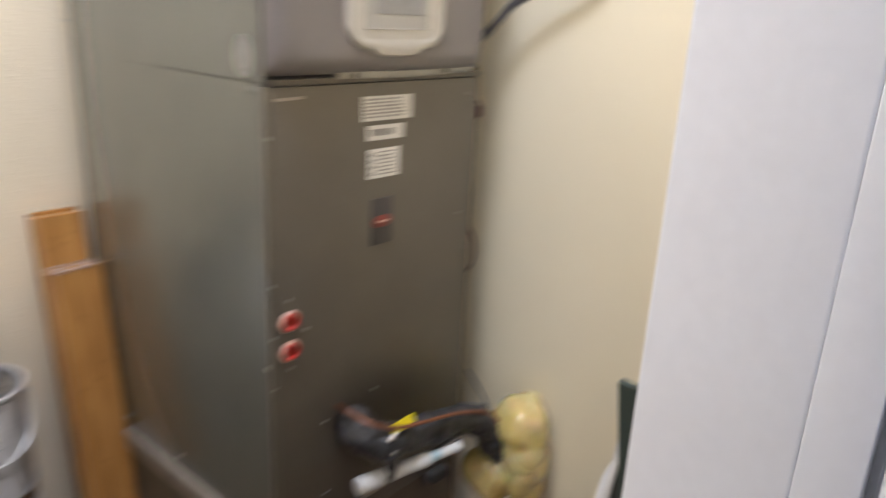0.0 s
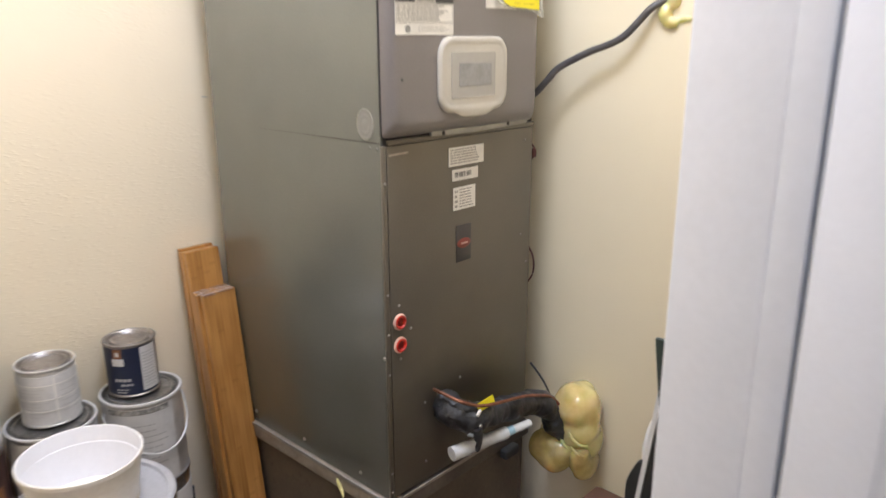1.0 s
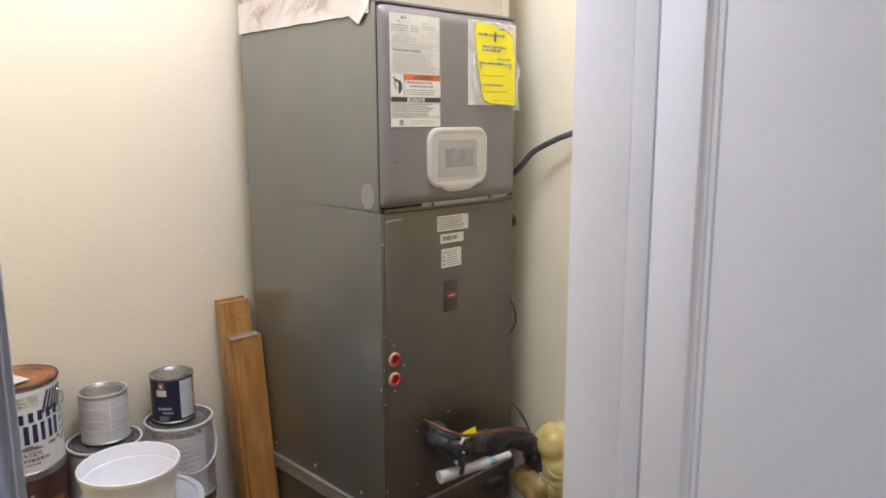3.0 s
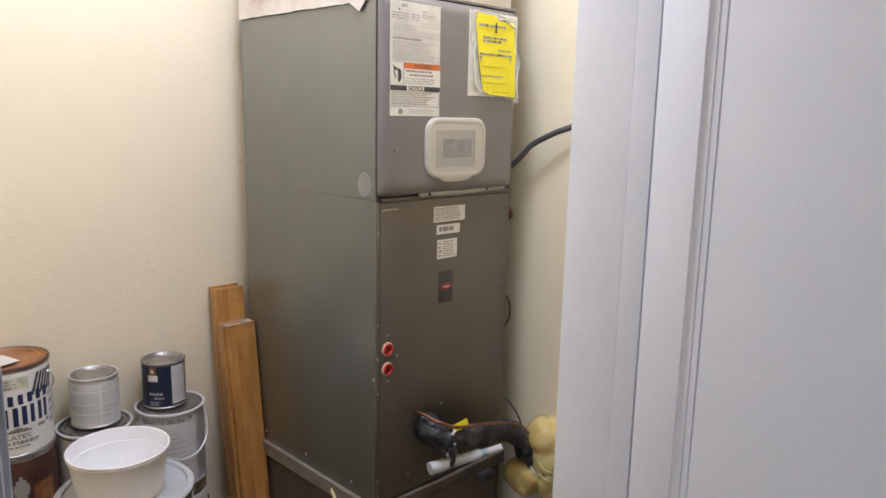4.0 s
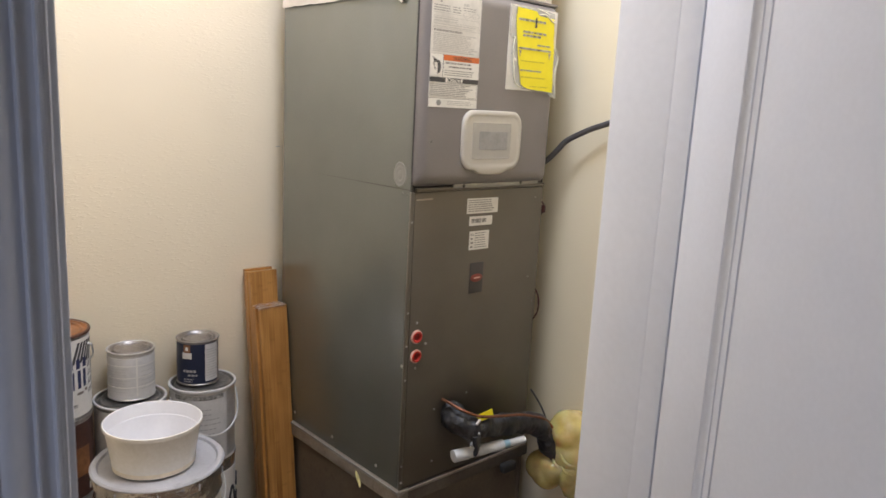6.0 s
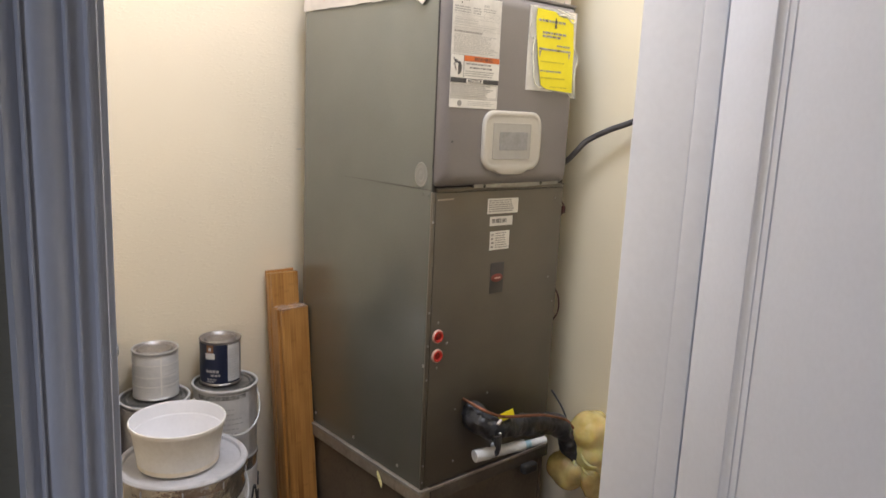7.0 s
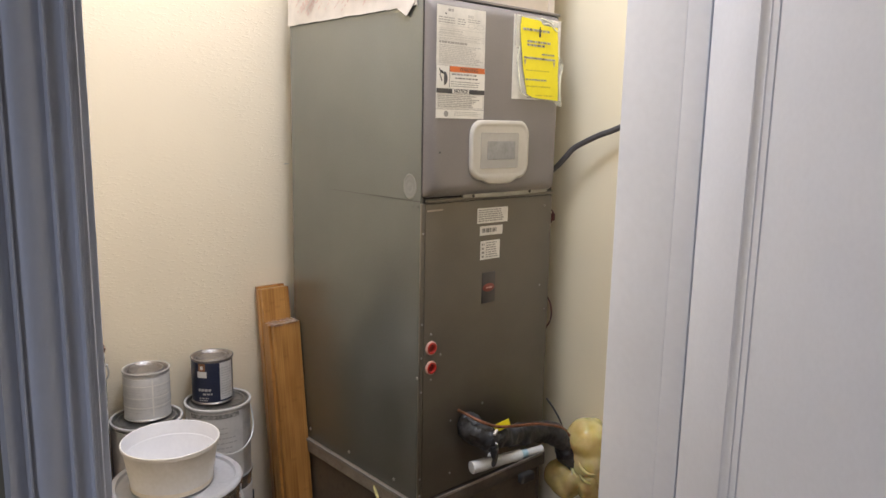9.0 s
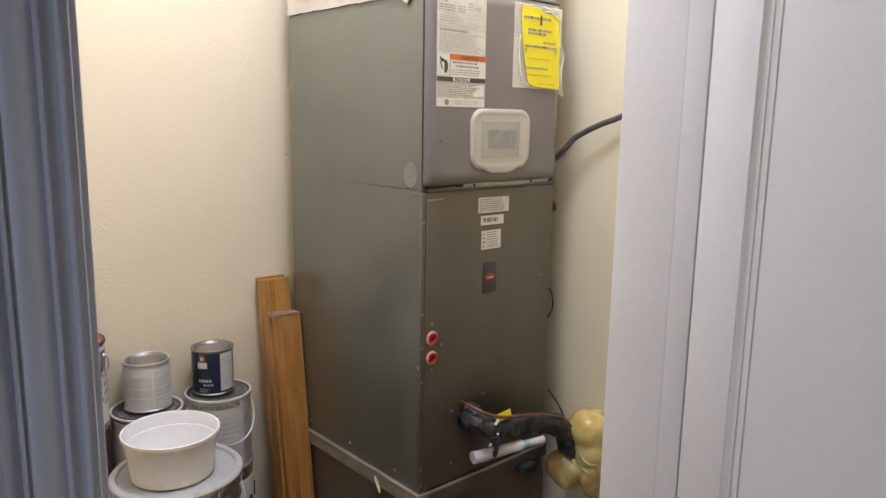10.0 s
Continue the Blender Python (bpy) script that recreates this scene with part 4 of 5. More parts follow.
# stiff bright folds of the sleeve, over the card's top and along its edges
for way in ([(0.345, 1.568), (0.370, 1.570), (0.398, 1.556), (0.408, 1.562)], [(0.338, 1.581), (0.362, 1.577), (0.384, 1.572)],
            [(0.266, 1.512), (0.262, 1.480), (0.268, 1.440), (0.277, 1.406), (0.306, 1.397)], [(0.409, 1.503), (0.426, 1.476), (0.419, 1.446), (0.420, 1.410), (0.428, 1.378)]):
    part("fold", tube([(LX + 0.0068, y, z) for y, z in way], 0.0016, 6, 4, bulge=lambda q: 0.5 + 0.6 * math.sin(math.pi * q)), "pouch_fold", dp, "pale fold in the plastic")
CX = LX + 0.0054
part("print_heading", print_bars(CX + 0.001, 0.276, 0.400, 1.5480, 1.5550, 1, 21, 0.75), "header_worn", card)
part("print_arrow", tube([(CX + 0.001, 0.337, 1.560), (CX + 0.001, 0.337, 1.537)], 0.0014, 6, bulge=lambda q: 1.0 if q < 0.9 else 1.8), "ink", card)
part("print", print_bars(CX, 0.294, 0.382, 1.513, 1.529, 2, 22, 0.62), "header_worn", card)
part("print", print_bars(CX, 0.347, 0.396, 1.495, 1.501, 1, 23, 0.6), "ink_soft", card)
part("print_rule", front_plate(CX, 0.284, 0.398, 1.4850, 1.4895, 0.0004), "header_worn", card, smooth=False)
for y in (0.2845, 0.3905):
    bm = bmesh.new()
    vs = [(y, 1.483), (y + 0.0075, 1.483), (y + 0.0038, 1.468)]
    lo, hi = [bm.verts.new((CX, *v)) for v in vs], [bm.verts.new((CX + 0.0004, *v)) for v in vs]
    bm.faces.new(hi)
    for k in range(3):
        bm.faces.new((lo[k], lo[(k + 1) % 3], hi[(k + 1) % 3], hi[k]))
    part("print_pointer", bm, "header_worn", card, smooth=False)
part("print", print_bars(CX, 0.292, 0.384, 1.4560, 1.4620, 1, 24, 0.4), "yellow_print", card)
part("print", print_bars(CX, 0.290, 0.384, 1.4340, 1.4410, 1, 25, 0.5), "ink_soft", card)
part("print", print_bars(CX, 0.296, 0.392, 1.4180, 1.4260, 1, 27, 0.4), "yellow_print", card)
part("print", print_bars(CX, 0.330, 0.402, 1.3990, 1.4040, 1, 26, 0.45), "yellow_print", card)

# ---- supply duct over the unit ----
duct = thing("supply_duct", "cream paper-faced duct board plenum taped to the cabinet", "duct")
for nm, c in (("side_panel", (-0.543, -0.006, 0.0045, 0.030)), ("side_panel", (-0.543, -0.006, 0.405, 0.4305))):
    part(nm, box(*c, UZ1 + 0.0005, CEIL - 0.001, 0.003), "ductboard", duct)
part("front_panel", box(-0.031, -0.0055, 0.031, 0.404, UZ1 + 0.0035, CEIL - 0.001, 0.003), "ductboard", duct)
part("back_panel", box(-0.543, -0.518, 0.031, 0.404, UZ1 + 0.0005, CEIL - 0.001, 0.003), "ductboard", duct)


def tape_strip(points, normal, width_up, width_down, seed):
    """Wavy tape along a joint, folded a little over the lower face."""
    rnd = random.Random(seed)
    bm = bmesh.new()
    rows = []
    a, b2 = Vector(points[0]), Vector(points[1])
    n = 28
    for k in range(n + 1):
        p = a.lerp(b2, k / n)
        row = []
        for j, w in enumerate((width_up, width_up * 0.35, 0.0, -width_down * 0.5, -width_down)):
            off = normal * (0.0022 + 0.0022 * rnd.random())
            row.append(bm.verts.new(p + Vector((0, 0, w + rnd.uniform(-0.0012, 0.0012))) + off))
        rows.append(row)
    for p, q in zip(rows, rows[1:]):
        for j in range(4):
            bm.faces.new((p[j], p[j + 1], q[j + 1], q[j]))
    ext = bmesh.ops.extrude_face_region(bm, geom=list(bm.faces))
    bmesh.ops.translate(bm, vec=-normal * 0.0016, verts=[v for v in ext["geom"] if isinstance(v, bmesh.types.BMVert)])
    return bm


bm = tape_strip([(-0.552, 0.0, UZ1), (-0.020, 0.0, UZ1)], Vector((0, -1, 0)), 0.050, 0.024, 4)
part("joint_tape", bm, "tape", duct, "cream foil tape along the joint")
bm = bmesh.new()
vs = [bm.verts.new(c) for c in ((-0.095, -0.0036, 1.580), (-0.050, -0.0075, 1.556), (-0.020, -0.0045, 1.590), (-0.012, -0.004, 1.625), (-0.060, -0.004, 1.625))]
ws = [bm.verts.new(v.co + Vector((0, 0.0012, 0))) for v in vs]
bm.faces.new(vs)
bm.faces.new(ws[::-1])
for k in range(5):
    bm.faces.new((vs[k], vs[(k + 1) % 5], ws[(k + 1) % 5], ws[k]))
part("tape_flap", bm, "tape", duct, "loose pointed end of tape")
rnd = random.Random(8)
bm = bmesh.new()
rows = []
for k in range(40):
    z = 1.602 + k * 0.020
    rows.append([bm.verts.new((x + rnd.uniform(-0.002, 0.002), y + rnd.uniform(-0.001, 0.001), z)) for x, y in ((-0.040, 0.0025), (-0.018, 0.0015), (-0.0035, 0.0018), (-0.0015, 0.016), (-0.003, 0.038))])
for p, q in zip(rows, rows[1:]):
    for j in range(4):
        bm.faces.new((p[j], p[j + 1], q[j + 1], q[j]))
part("corner_tape", bm, "tape", duct, "crinkled tape over the duct corner")
# faded diagonal print on the paper facing
rnd = random.Random(12)
for face in ("side", "front", "tape"):
    bm = bmesh.new()
    for k in range(90):
        u0, z = (rnd.uniform(0.02, 0.39) if face == "front" else rnd.uniform(-0.53, -0.08)), (rnd.uniform(1.588, 1.640) if face == "tape" else rnd.uniform(1.62, 2.2))
        if (face == "side" and z < 1.665) or (face == "tape" and k > 34):
            continue
        a = radians(rnd.choice((35, 38, 41)))
        for j in range(rnd.randint(2, 5)):
            w, h, s = rnd.uniform(0.006, 0.016), rnd.uniform(0.002, 0.006), j * 0.015
            cu, cz = u0 + s * math.cos(a), z + s * math.sin(a)
            quad = []
            for du, dz in ((0, 0), (w, 0), (w, h), (0, h)):
                uu, zz = cu + du * math.cos(a) - dz * math.sin(a), cz + du * math.sin(a) + dz * math.cos(a)
                quad.append(bm.verts.new((-0.0046, uu, zz) if face == "front" else (uu, -0.0058 if face == "tape" else 0.0040, min(zz, 1.646) if face == "tape" else zz)))
            bm.faces.new(quad)
    part("faded_print", bm, "print_red", duct, "faded red slanted print marks")["kind"] = "stuff"

# ---- base under the unit ----
base = thing("plenum_base", "brown return-air box with grey top rail under the air handler", "platform")
part("side_panel", box(-0.552, -0.014, 0.010, 0.028, 0.001, 0.404, 0.002), "box", base)
part("front_panel", box(-0.030, -0.010, 0.029, UW - 0.004, 0.001, 0.404, 0.002), "box", base)
part("back_panel", box(-0.552, -0.532, 0.029, UW - 0.004, 0.001, 0.404, 0.002), "box", base)
part("end_panel", box(-0.552, -0.010, UW - 0.003, UW + 0.010, 0.001, 0.404, 0.002), "box", base)
part("side_rail", box(-0.556, 0.004, -0.006, 0.030, 0.405, 0.4435, 0.003), "strip", base, "grey-brown top rail")
part("front_rail", box(-0.032, 0.006, 0.0305, UW + 0.012, 0.405, 0.4425, 0.003), "strip_dark", base, "dark brown front rail")
part("rail_edge", box(-0.556, 0.005, -0.0085, -0.0055, 0.4365, 0.4445, 0.001), "galv", base, "bright metal edge along the rail")
part("rail_edge", box(0.0055, 0.0080, 0.000, UW, 0.4365, 0.4445, 0.001), "strip", base)
part("latch", box(0.004, 0.026, 0.345, 0.395, 0.385, 0.410, 0.006, 3), "dark_gap", base, "black rubber latch block")
bm = tube([(-0.160, -0.0085, 0.430), (-0.154, -0.009, 0.420), (-0.144, -0.009, 0.406), (-0.136, -0.012, 0.396)], 0.0032, 8, bulge=lambda s: 0.5 + 0.8 * math.sin(math.pi * s))
part("yellow_scrap", bm, "scrap", base, "scrap of pale yellow ribbon on the rail")

# ---- refrigerant line and drain ----
def roughen(bm, amount, scale, seed):
    """Pushes the skin in and out for a frayed, hand-wrapped look."""
    off = Vector((seed * 3.1, seed * 1.7, seed * 0.9))
    bm.normal_update()
    for v in bm.verts:
        v.co += v.normal * amount * (noise.noise(v.co * scale + off) + 0.5 * noise.noise(v.co * scale * 2.7 + off))
    return bm


rl = thing("refrigerant_line", "black foam-insulated refrigerant pipe with bare copper tube", "pipe")
part("insulation", roughen(tube([(0.000, 0.151, 0.605), (0.030, 0.148, 0.599), (0.058, 0.158, 0.589), (0.066, 0.196, 0.579), (0.068, 0.266, 0.567), (0.070, 0.346, 0.553), (0.078, 0.394, 0.538), (0.090, 0.424, 0.506), (0.098, 0.442, 0.468), (0.110, 0.464, 0.440)],
                        0.0255, 24, 16, bulge=lambda s: 1.05 + 0.10 * math.sin(26 * s) * math.sin(7 * s) + (0.18 if s < 0.25 else 0.30 * max(0, s - 0.6))), 0.0065, 34, 1), "black", rl, "lumpy black foam sleeve")
part("wrap_collar", roughen(tube([(0.010, 0.152, 0.602), (0.050, 0.156, 0.592), (0.064, 0.186, 0.579)], 0.0310, 22, 14, bulge=lambda s: 1.0 + 0.06 * math.sin(20 * s)), 0.0055, 40, 2), "black", rl, "black tape wrapped round the pipe joint")
part("copper_tube", tube([(0.002, 0.124, 0.647), (0.030, 0.125, 0.645), (0.068, 0.136, 0.636), (0.086, 0.174, 0.619), (0.092, 0.226, 0.608), (0.096, 0.306, 0.593), (0.098, 0.356, 0.577), (0.100, 0.404, 0.556), (0.108, 0.440, 0.520)], 0.0036, 10), "copper", rl, "thin bare copper tube")
bm = box(-0.0006, 0.0006, -0.034, 0.034, -0.0095, 0.0095)
bmesh.ops.transform(bm, matrix=pose(0.080, 0.184, 0.612, 13, -10, -14), verts=bm.verts)
part("yellow_tag", bm, "yellow", rl, "yellow paper tag on the pipe")
bm = box(-0.003, 0.003, -0.008, 0.008, -0.003, 0.003, 0.001)
bmesh.ops.transform(bm, matrix=pose(0.090, 0.165, 0.608, 30, 0, 10), verts=bm.verts)
part("tape_scrap", bm, "tape", rl)
part("strap", roughen(tube([(0.090, 0.160, 0.575), (0.094, 0.162, 0.548), (0.092, 0.161, 0.534), (0.091, 0.160, 0.524)], 0.0085, 12, 6, bulge=lambda s: 1.3 - 0.9 * s), 0.004, 70, 4), "black", rl)
bm = lathe([(0.0, 0.004), (0.003, 0.003), (0.0045, 0.0)], 10)
bmesh.ops.transform(bm, matrix=pose(0.094, 0.165, 0.580, 0, 90, 0), verts=bm.verts)
part("clamp_screw", bm, "screw", rl)

dr = thing("drain_pipe", "white plastic condensate drain pipe with blue primer stripe", "pipe")
p0, p1 = Vector((0.056, 0.140, 0.517)), Vector((0.104, 0.322, 0.5253))
dd = (p1 - p0).normalized()
part("pipe", tube([p0, p1], 0.0092, 18, bulge=lambda q: 1.0), "pvc", dr)
part("elbow", tube([(0.002, 0.236, 0.496), (0.030, 0.234, 0.503), (0.060, 0.232, 0.513), p0 + dd * 0.095], 0.0065, 20, 8), "pvc", dr)
part("end_cap", roughen(tube([p0 - dd * 0.016, p0 - dd * 0.012, p0 + dd * 0.020, p0 + dd * 0.024], 0.0152, 20, 3, bulge=lambda q: 0.86 if q < 0.04 else 1.0), 0.0006, 60, 3), "pvc", dr, "round white pipe cap")
part("coupling", roughen(tube([p0 + dd * (0.036 + 0.008 * k) for k in range(-2, 12)], 0.0134, 20, 2), 0.0012, 45, 5), "pvc", dr, "white coupling smeared with cement")
part("primer_band", tube([p0 + dd * 0.122, p0 + dd * 0.142], 0.0100, 18), "pvc_blue", dr, "blue primer stain")

# ---- foam, conduit and wires on the wall ----
def lumps(seed, blobs, rough=0.010):
    """Expanding foam: swollen lobes grown together."""
    rnd = random.Random(seed)
    bm = bmesh.new()
    for (x, y, z), r in blobs:
        made = bmesh.ops.create_icosphere(bm, subdivisions=4, radius=1.0)["verts"]
        off = Vector((rnd.uniform(0, 9), rnd.uniform(0, 9), rnd.uniform(0, 9)))
        for v in made:
            d = v.co.normalized()
            k = 1 + 0.13 * noise.noise(d * 1.3 + off) + 0.03 * noise.noise(d * 3.2 + off)
            v.co = Vector((x, y, z)) + Vector((d.x * r[0], d.y * r[1], d.z * r[2])) * k
            v.co.y = min(v.co.y, Y_RIGHT + 0.004)
    return bm


def grown_together(ob, voxel):
    """Joins overlapping lobes into one swollen skin."""
    m = ob.modifiers.new("skin", "REMESH")
    m.mode, m.voxel_size, m.use_smooth_shade = "VOXEL", voxel, True
    m2 = ob.modifiers.new("soften", "SMOOTH")
    m2.factor, m2.iterations = 0.5, 22
    return ob


fm = thing("foam_seal", "yellow expanding foam sealing the pipe hole in the wall", "foam")
grown_together(part("upper_lobe", lumps(1, [((0.124, 0.478, 0.512), (0.058, 0.056, 0.058)), ((0.112, 0.512, 0.500), (0.056, 0.040, 0.062)), ((0.132, 0.482, 0.462), (0.050, 0.052, 0.056)),
                                         ((0.136, 0.500, 0.424), (0.044, 0.046, 0.058))]),
                    "foam", fm, "shiny pale yellow foam swelling"), 0.0035)
grown_together(part("drip", lumps(4, [((0.148, 0.468, 0.398), (0.026, 0.036, 0.032)), ((0.152, 0.490, 0.364), (0.022, 0.050, 0.034)), ((0.146, 0.452, 0.378), (0.018, 0.016, 0.018))]), "foam_dark", fm, "drip of foam down the wall"), 0.0035)
grown_together(part("lower_lobe", lumps(3, [((0.066, 0.442, 0.400), (0.040, 0.040, 0.042)), ((0.094, 0.444, 0.386), (0.042, 0.040, 0.042)), ((0.110, 0.452, 0.402), (0.036, 0.038, 0.038)), ((0.084, 0.440, 0.420), (0.030, 0.030, 0.028)), ((0.078, 0.496, 0.414), (0.056, 0.046, 0.056))]), "foam_dark", fm, "amber foam lobe"), 0.0035)
# thin ridges where the foam skin wrinkled
for pts in (((0.132, 0.434, 0.478), (0.146, 0.432, 0.456), (0.164, 0.436, 0.444), (0.176, 0.452, 0.440)), ((0.140, 0.436, 0.432), (0.156, 0.436, 0.420), (0.170, 0.448, 0.412)), ((0.112, 0.434, 0.452), (0.122, 0.430, 0.436), (0.136, 0.432, 0.424))):
    part("wrinkle", tube([Vector(p) for p in pts], 0.0036, 8, 5, bulge=lambda q: 0.4 + 0.8 * math.sin(math.pi * q)), "foam", fm)

cd = thing("power_cable", "charcoal flexible conduit from cabinet to wall hole", "cable")
part("conduit", tube([(-0.080, UW - 0.002, 1.180), (-0.045, 0.455, 1.196), (-0.013, 0.470, 1.223), (0.011, 0.478, 1.250), (0.034, 0.486, 1.276), (0.092, 0.498, 1.306), (0.136, 0.504, 1.322), (0.168, 0.510, 1.338), (0.193, 0.516, 1.363), (0.216, 0.522, 1.389), (0.233, 0.532, 1.402), (0.243, 0.547, 1.408)], 0.0074, 12), "cable", cd)
cf = thing("cable_foam", "small yellow foam lump round the cable hole", "foam")
grown_together(part("lump", lumps(6, [((0.239, 0.537, 1.426), (0.016, 0.014, 0.014)), ((0.259, 0.539, 1.410), (0.016, 0.014, 0.022)), ((0.243, 0.537, 1.382), (0.015, 0.016, 0.020)), ((0.255, 0.538, 1.364), (0.018, 0.012, 0.012)), ((0.285, 0.540, 1.370), (0.016, 0.007, 0.007))]), "foam", cf), 0.0025)

tw = thing("thermostat_wire", "thin dark wire running into the foam", "wire")
part("wire", tube([(0.022, 0.432, 0.607), (0.040, 0.436, 0.588), (0.060, 0.440, 0.562), (0.078, 0.440, 0.532), (0.090, 0.434, 0.500)], 0.0024, 8), "black", tw)

# ---- planks leaning in the corner ----
PL_T, PL_W = 0.0145, 0.0830


def plank(length):
    bm = box(-PL_T, 0, 0, PL_W, 0, length, 0.0012, 1)
    ob = part("plank", bm, "bamboo")
    return tagged(ob, "lacquered honey bamboo floor plank leaning on the wall", "plank", "bamboo planks")


LEAN = 6.6
rnd = random.Random(3)
x_face = -0.4760
for length, dy, dx in ((0.872, 0.003, 0.0), (0.870, 0.001, 0.0155), (0.874, 0.006, 0.031), (0.780, 0.001, -0.0160), (0.778, -0.003, -0.0318), (0.783, 0.003, -0.0476)):
    ob = plank(length)
    ob.matrix_world = pose(x_face - dx, -0.0875 + dy, 0.002, 0, -LEAN, 0)


# shiny clear wrap bunched over the ends of the front planks
wrap = thing("plastic_wrap", "strip of shiny clear plastic wrap over the plank ends", "plastic wrap")
rnd = random.Random(9)
for ya, yb, top in ((-0.091, -0.054, 0.781), (-0.050, -0.009, 0.783)):
    bm = bmesh.new()
    rows = []
    for k in range(15):
        y = ya + (yb - ya) * k / 14
        rows.append([bm.verts.new((x + rnd.uniform(-0.0012, 0.0012), y, top + z + rnd.uniform(-0.0012, 0.0012)))
                     for x, z in ((-0.562, -0.004), (-0.546, 0.0005), (-0.532, 0.0012), (-0.5200, 0.0004), (-0.5165, -0.0025), (-0.5155, -0.0060))])
    for p, q in zip(rows, rows[1:]):
        for j in range(5):
            bm.faces.new((p[j], p[j + 1], q[j + 1], q[j]))
    part("fold", bm, "wrap", wrap)
    # pale threads stand in for the glints along the wrap's creases
    for k in range(3):
        ys = [ya + (yb - ya) * (q / 5) for q in range(6)]
        pts = [(-0.5150 - 0.016 * k + rnd.uniform(-0.002, 0.002), y, top - 0.001 + 0.002 * (k == 1) + rnd.uniform(-0.0030, 0.0025)) for y in ys]
        part("crease", tube(pts, 0.0007, 6, 4, bulge=lambda q: 0.45 + 0.7 * math.sin(math.pi * q)), "wrap_glint", wrap, "thin crease in the plastic, its glint painted pale")

# ---- cans ----
def arc_patch(r, z0, z1, a0, a1, thick=0.0006, segs=24):
    bm = lathe([(r, z0), (r + thick, z0), (r + thick, z1), (r, z1), (r, z0)], segs, a0=a0, a1=a1)
    return bm


def arc_bars(r, z0, z1, a0, a1, rows, seed, fill=0.5):
    rnd = random.Random(seed)
    bm = bmesh.new()
    h = (z1 - z0) / rows
    for k in range(rows):
        zc = z1 - (k + 0.5) * h
        a, end = a0, a0 + (a1 - a0) * rnd.uniform(0.75, 1.0)
        while a < end - 1:
            w = min(rnd.uniform(3, 9), end - a)
            n = 2
            for q in range(n):
                b0, b1 = radians(a + w * q / n), radians(a + w * (q + 1) / n)
                bm.faces.new([bm.verts.new((r * math.cos(t), r * math.sin(t), z)) for t, z in ((b0, zc - h * fill / 2), (b1, zc - h * fill / 2), (b1, zc + h * fill / 2), (b0, zc + h * fill / 2))])
            a += w + rnd.uniform(1.0, 2.2)
    return bm


def paint_can(name, label, place, r, h, rz=0.0, body="tin", top="tin", sleeve=None, sleeve_arc=(0, 360), handle=None, turn=0.0, group="paint cans", lid_paint=None, bare=0.0140):
    ob = thing(name, label, "paint can", place, rz, group)
    part("body", lathe([(0.0, 0.002), (r - 0.006, 0.002), (r - 0.003, 0.0), (r + 0.0008, 0.0005), (r + 0.0012, 0.003), (r - 0.001, 0.0055), (r - 0.001, h - 0.0066), (r + 0.0006, h - 0.0056), (r + 0.0018, h - 0.0032),
                        (r + 0.0014, h - 0.0008), (r - 0.001, h), (r - 0.0034, h - 0.0014)], 64), body, ob)
    part("lid", lathe([(r - 0.0032, h - 0.0014), (r - 0.0055, h - 0.0030), (r - 0.0075, h - 0.0072), (r - 0.0110, h - 0.0076), (r - 0.0135, h - 0.0022), (r - 0.017, h - 0.0016), (r - 0.021, h - 0.0055), (r * 0.55, h - 0.0062), (0.0, h - 0.0055)], 64), lid_paint or top, ob)
    if sleeve:
        part("label", arc_patch(r - 0.0009, 0.0062, h - (0.0125 if r > 0.07 else bare), *sleeve_arc, 0.0010, 56), sleeve, ob)
    if handle is not None:
        for s in (90, -90):
            bm = lathe([(0.0, 0.006), (0.0045, 0.005), (0.0060, 0.002), (0.0065, 0.0)], 14)
            bmesh.ops.transform(bm, matrix=pose(0, 0, 0, 0, 0, s + turn) @ pose(r - 0.001, 0, h - 0.035, 0, 90, 0), verts=bm.verts)
            part("ear", bm, body, ob)
        pts = []
        for k in range(13):
            t = math.pi * k / 12
            y = (r + 0.006) * math.cos(t)
            px = math.sqrt(max((r + 0.005) ** 2 - y * y, 0.0)) + 0.004
            ct, st = math.cos(radians(turn)), math.sin(radians(turn))
            pts.append((px * ct - y * st, px * st + y * ct, h - 0.035 - handle * math.sin(t)))
        part("bail_handle", tube(pts, 0.0021, 8, 4), "wire", ob, "thin wire bail handle")
    return ob


GR, GH, QR, QH = 0.083, 0.2005, 0.0525, 0.1195
YAW = 338.0  # side of the cans that faces the doorway

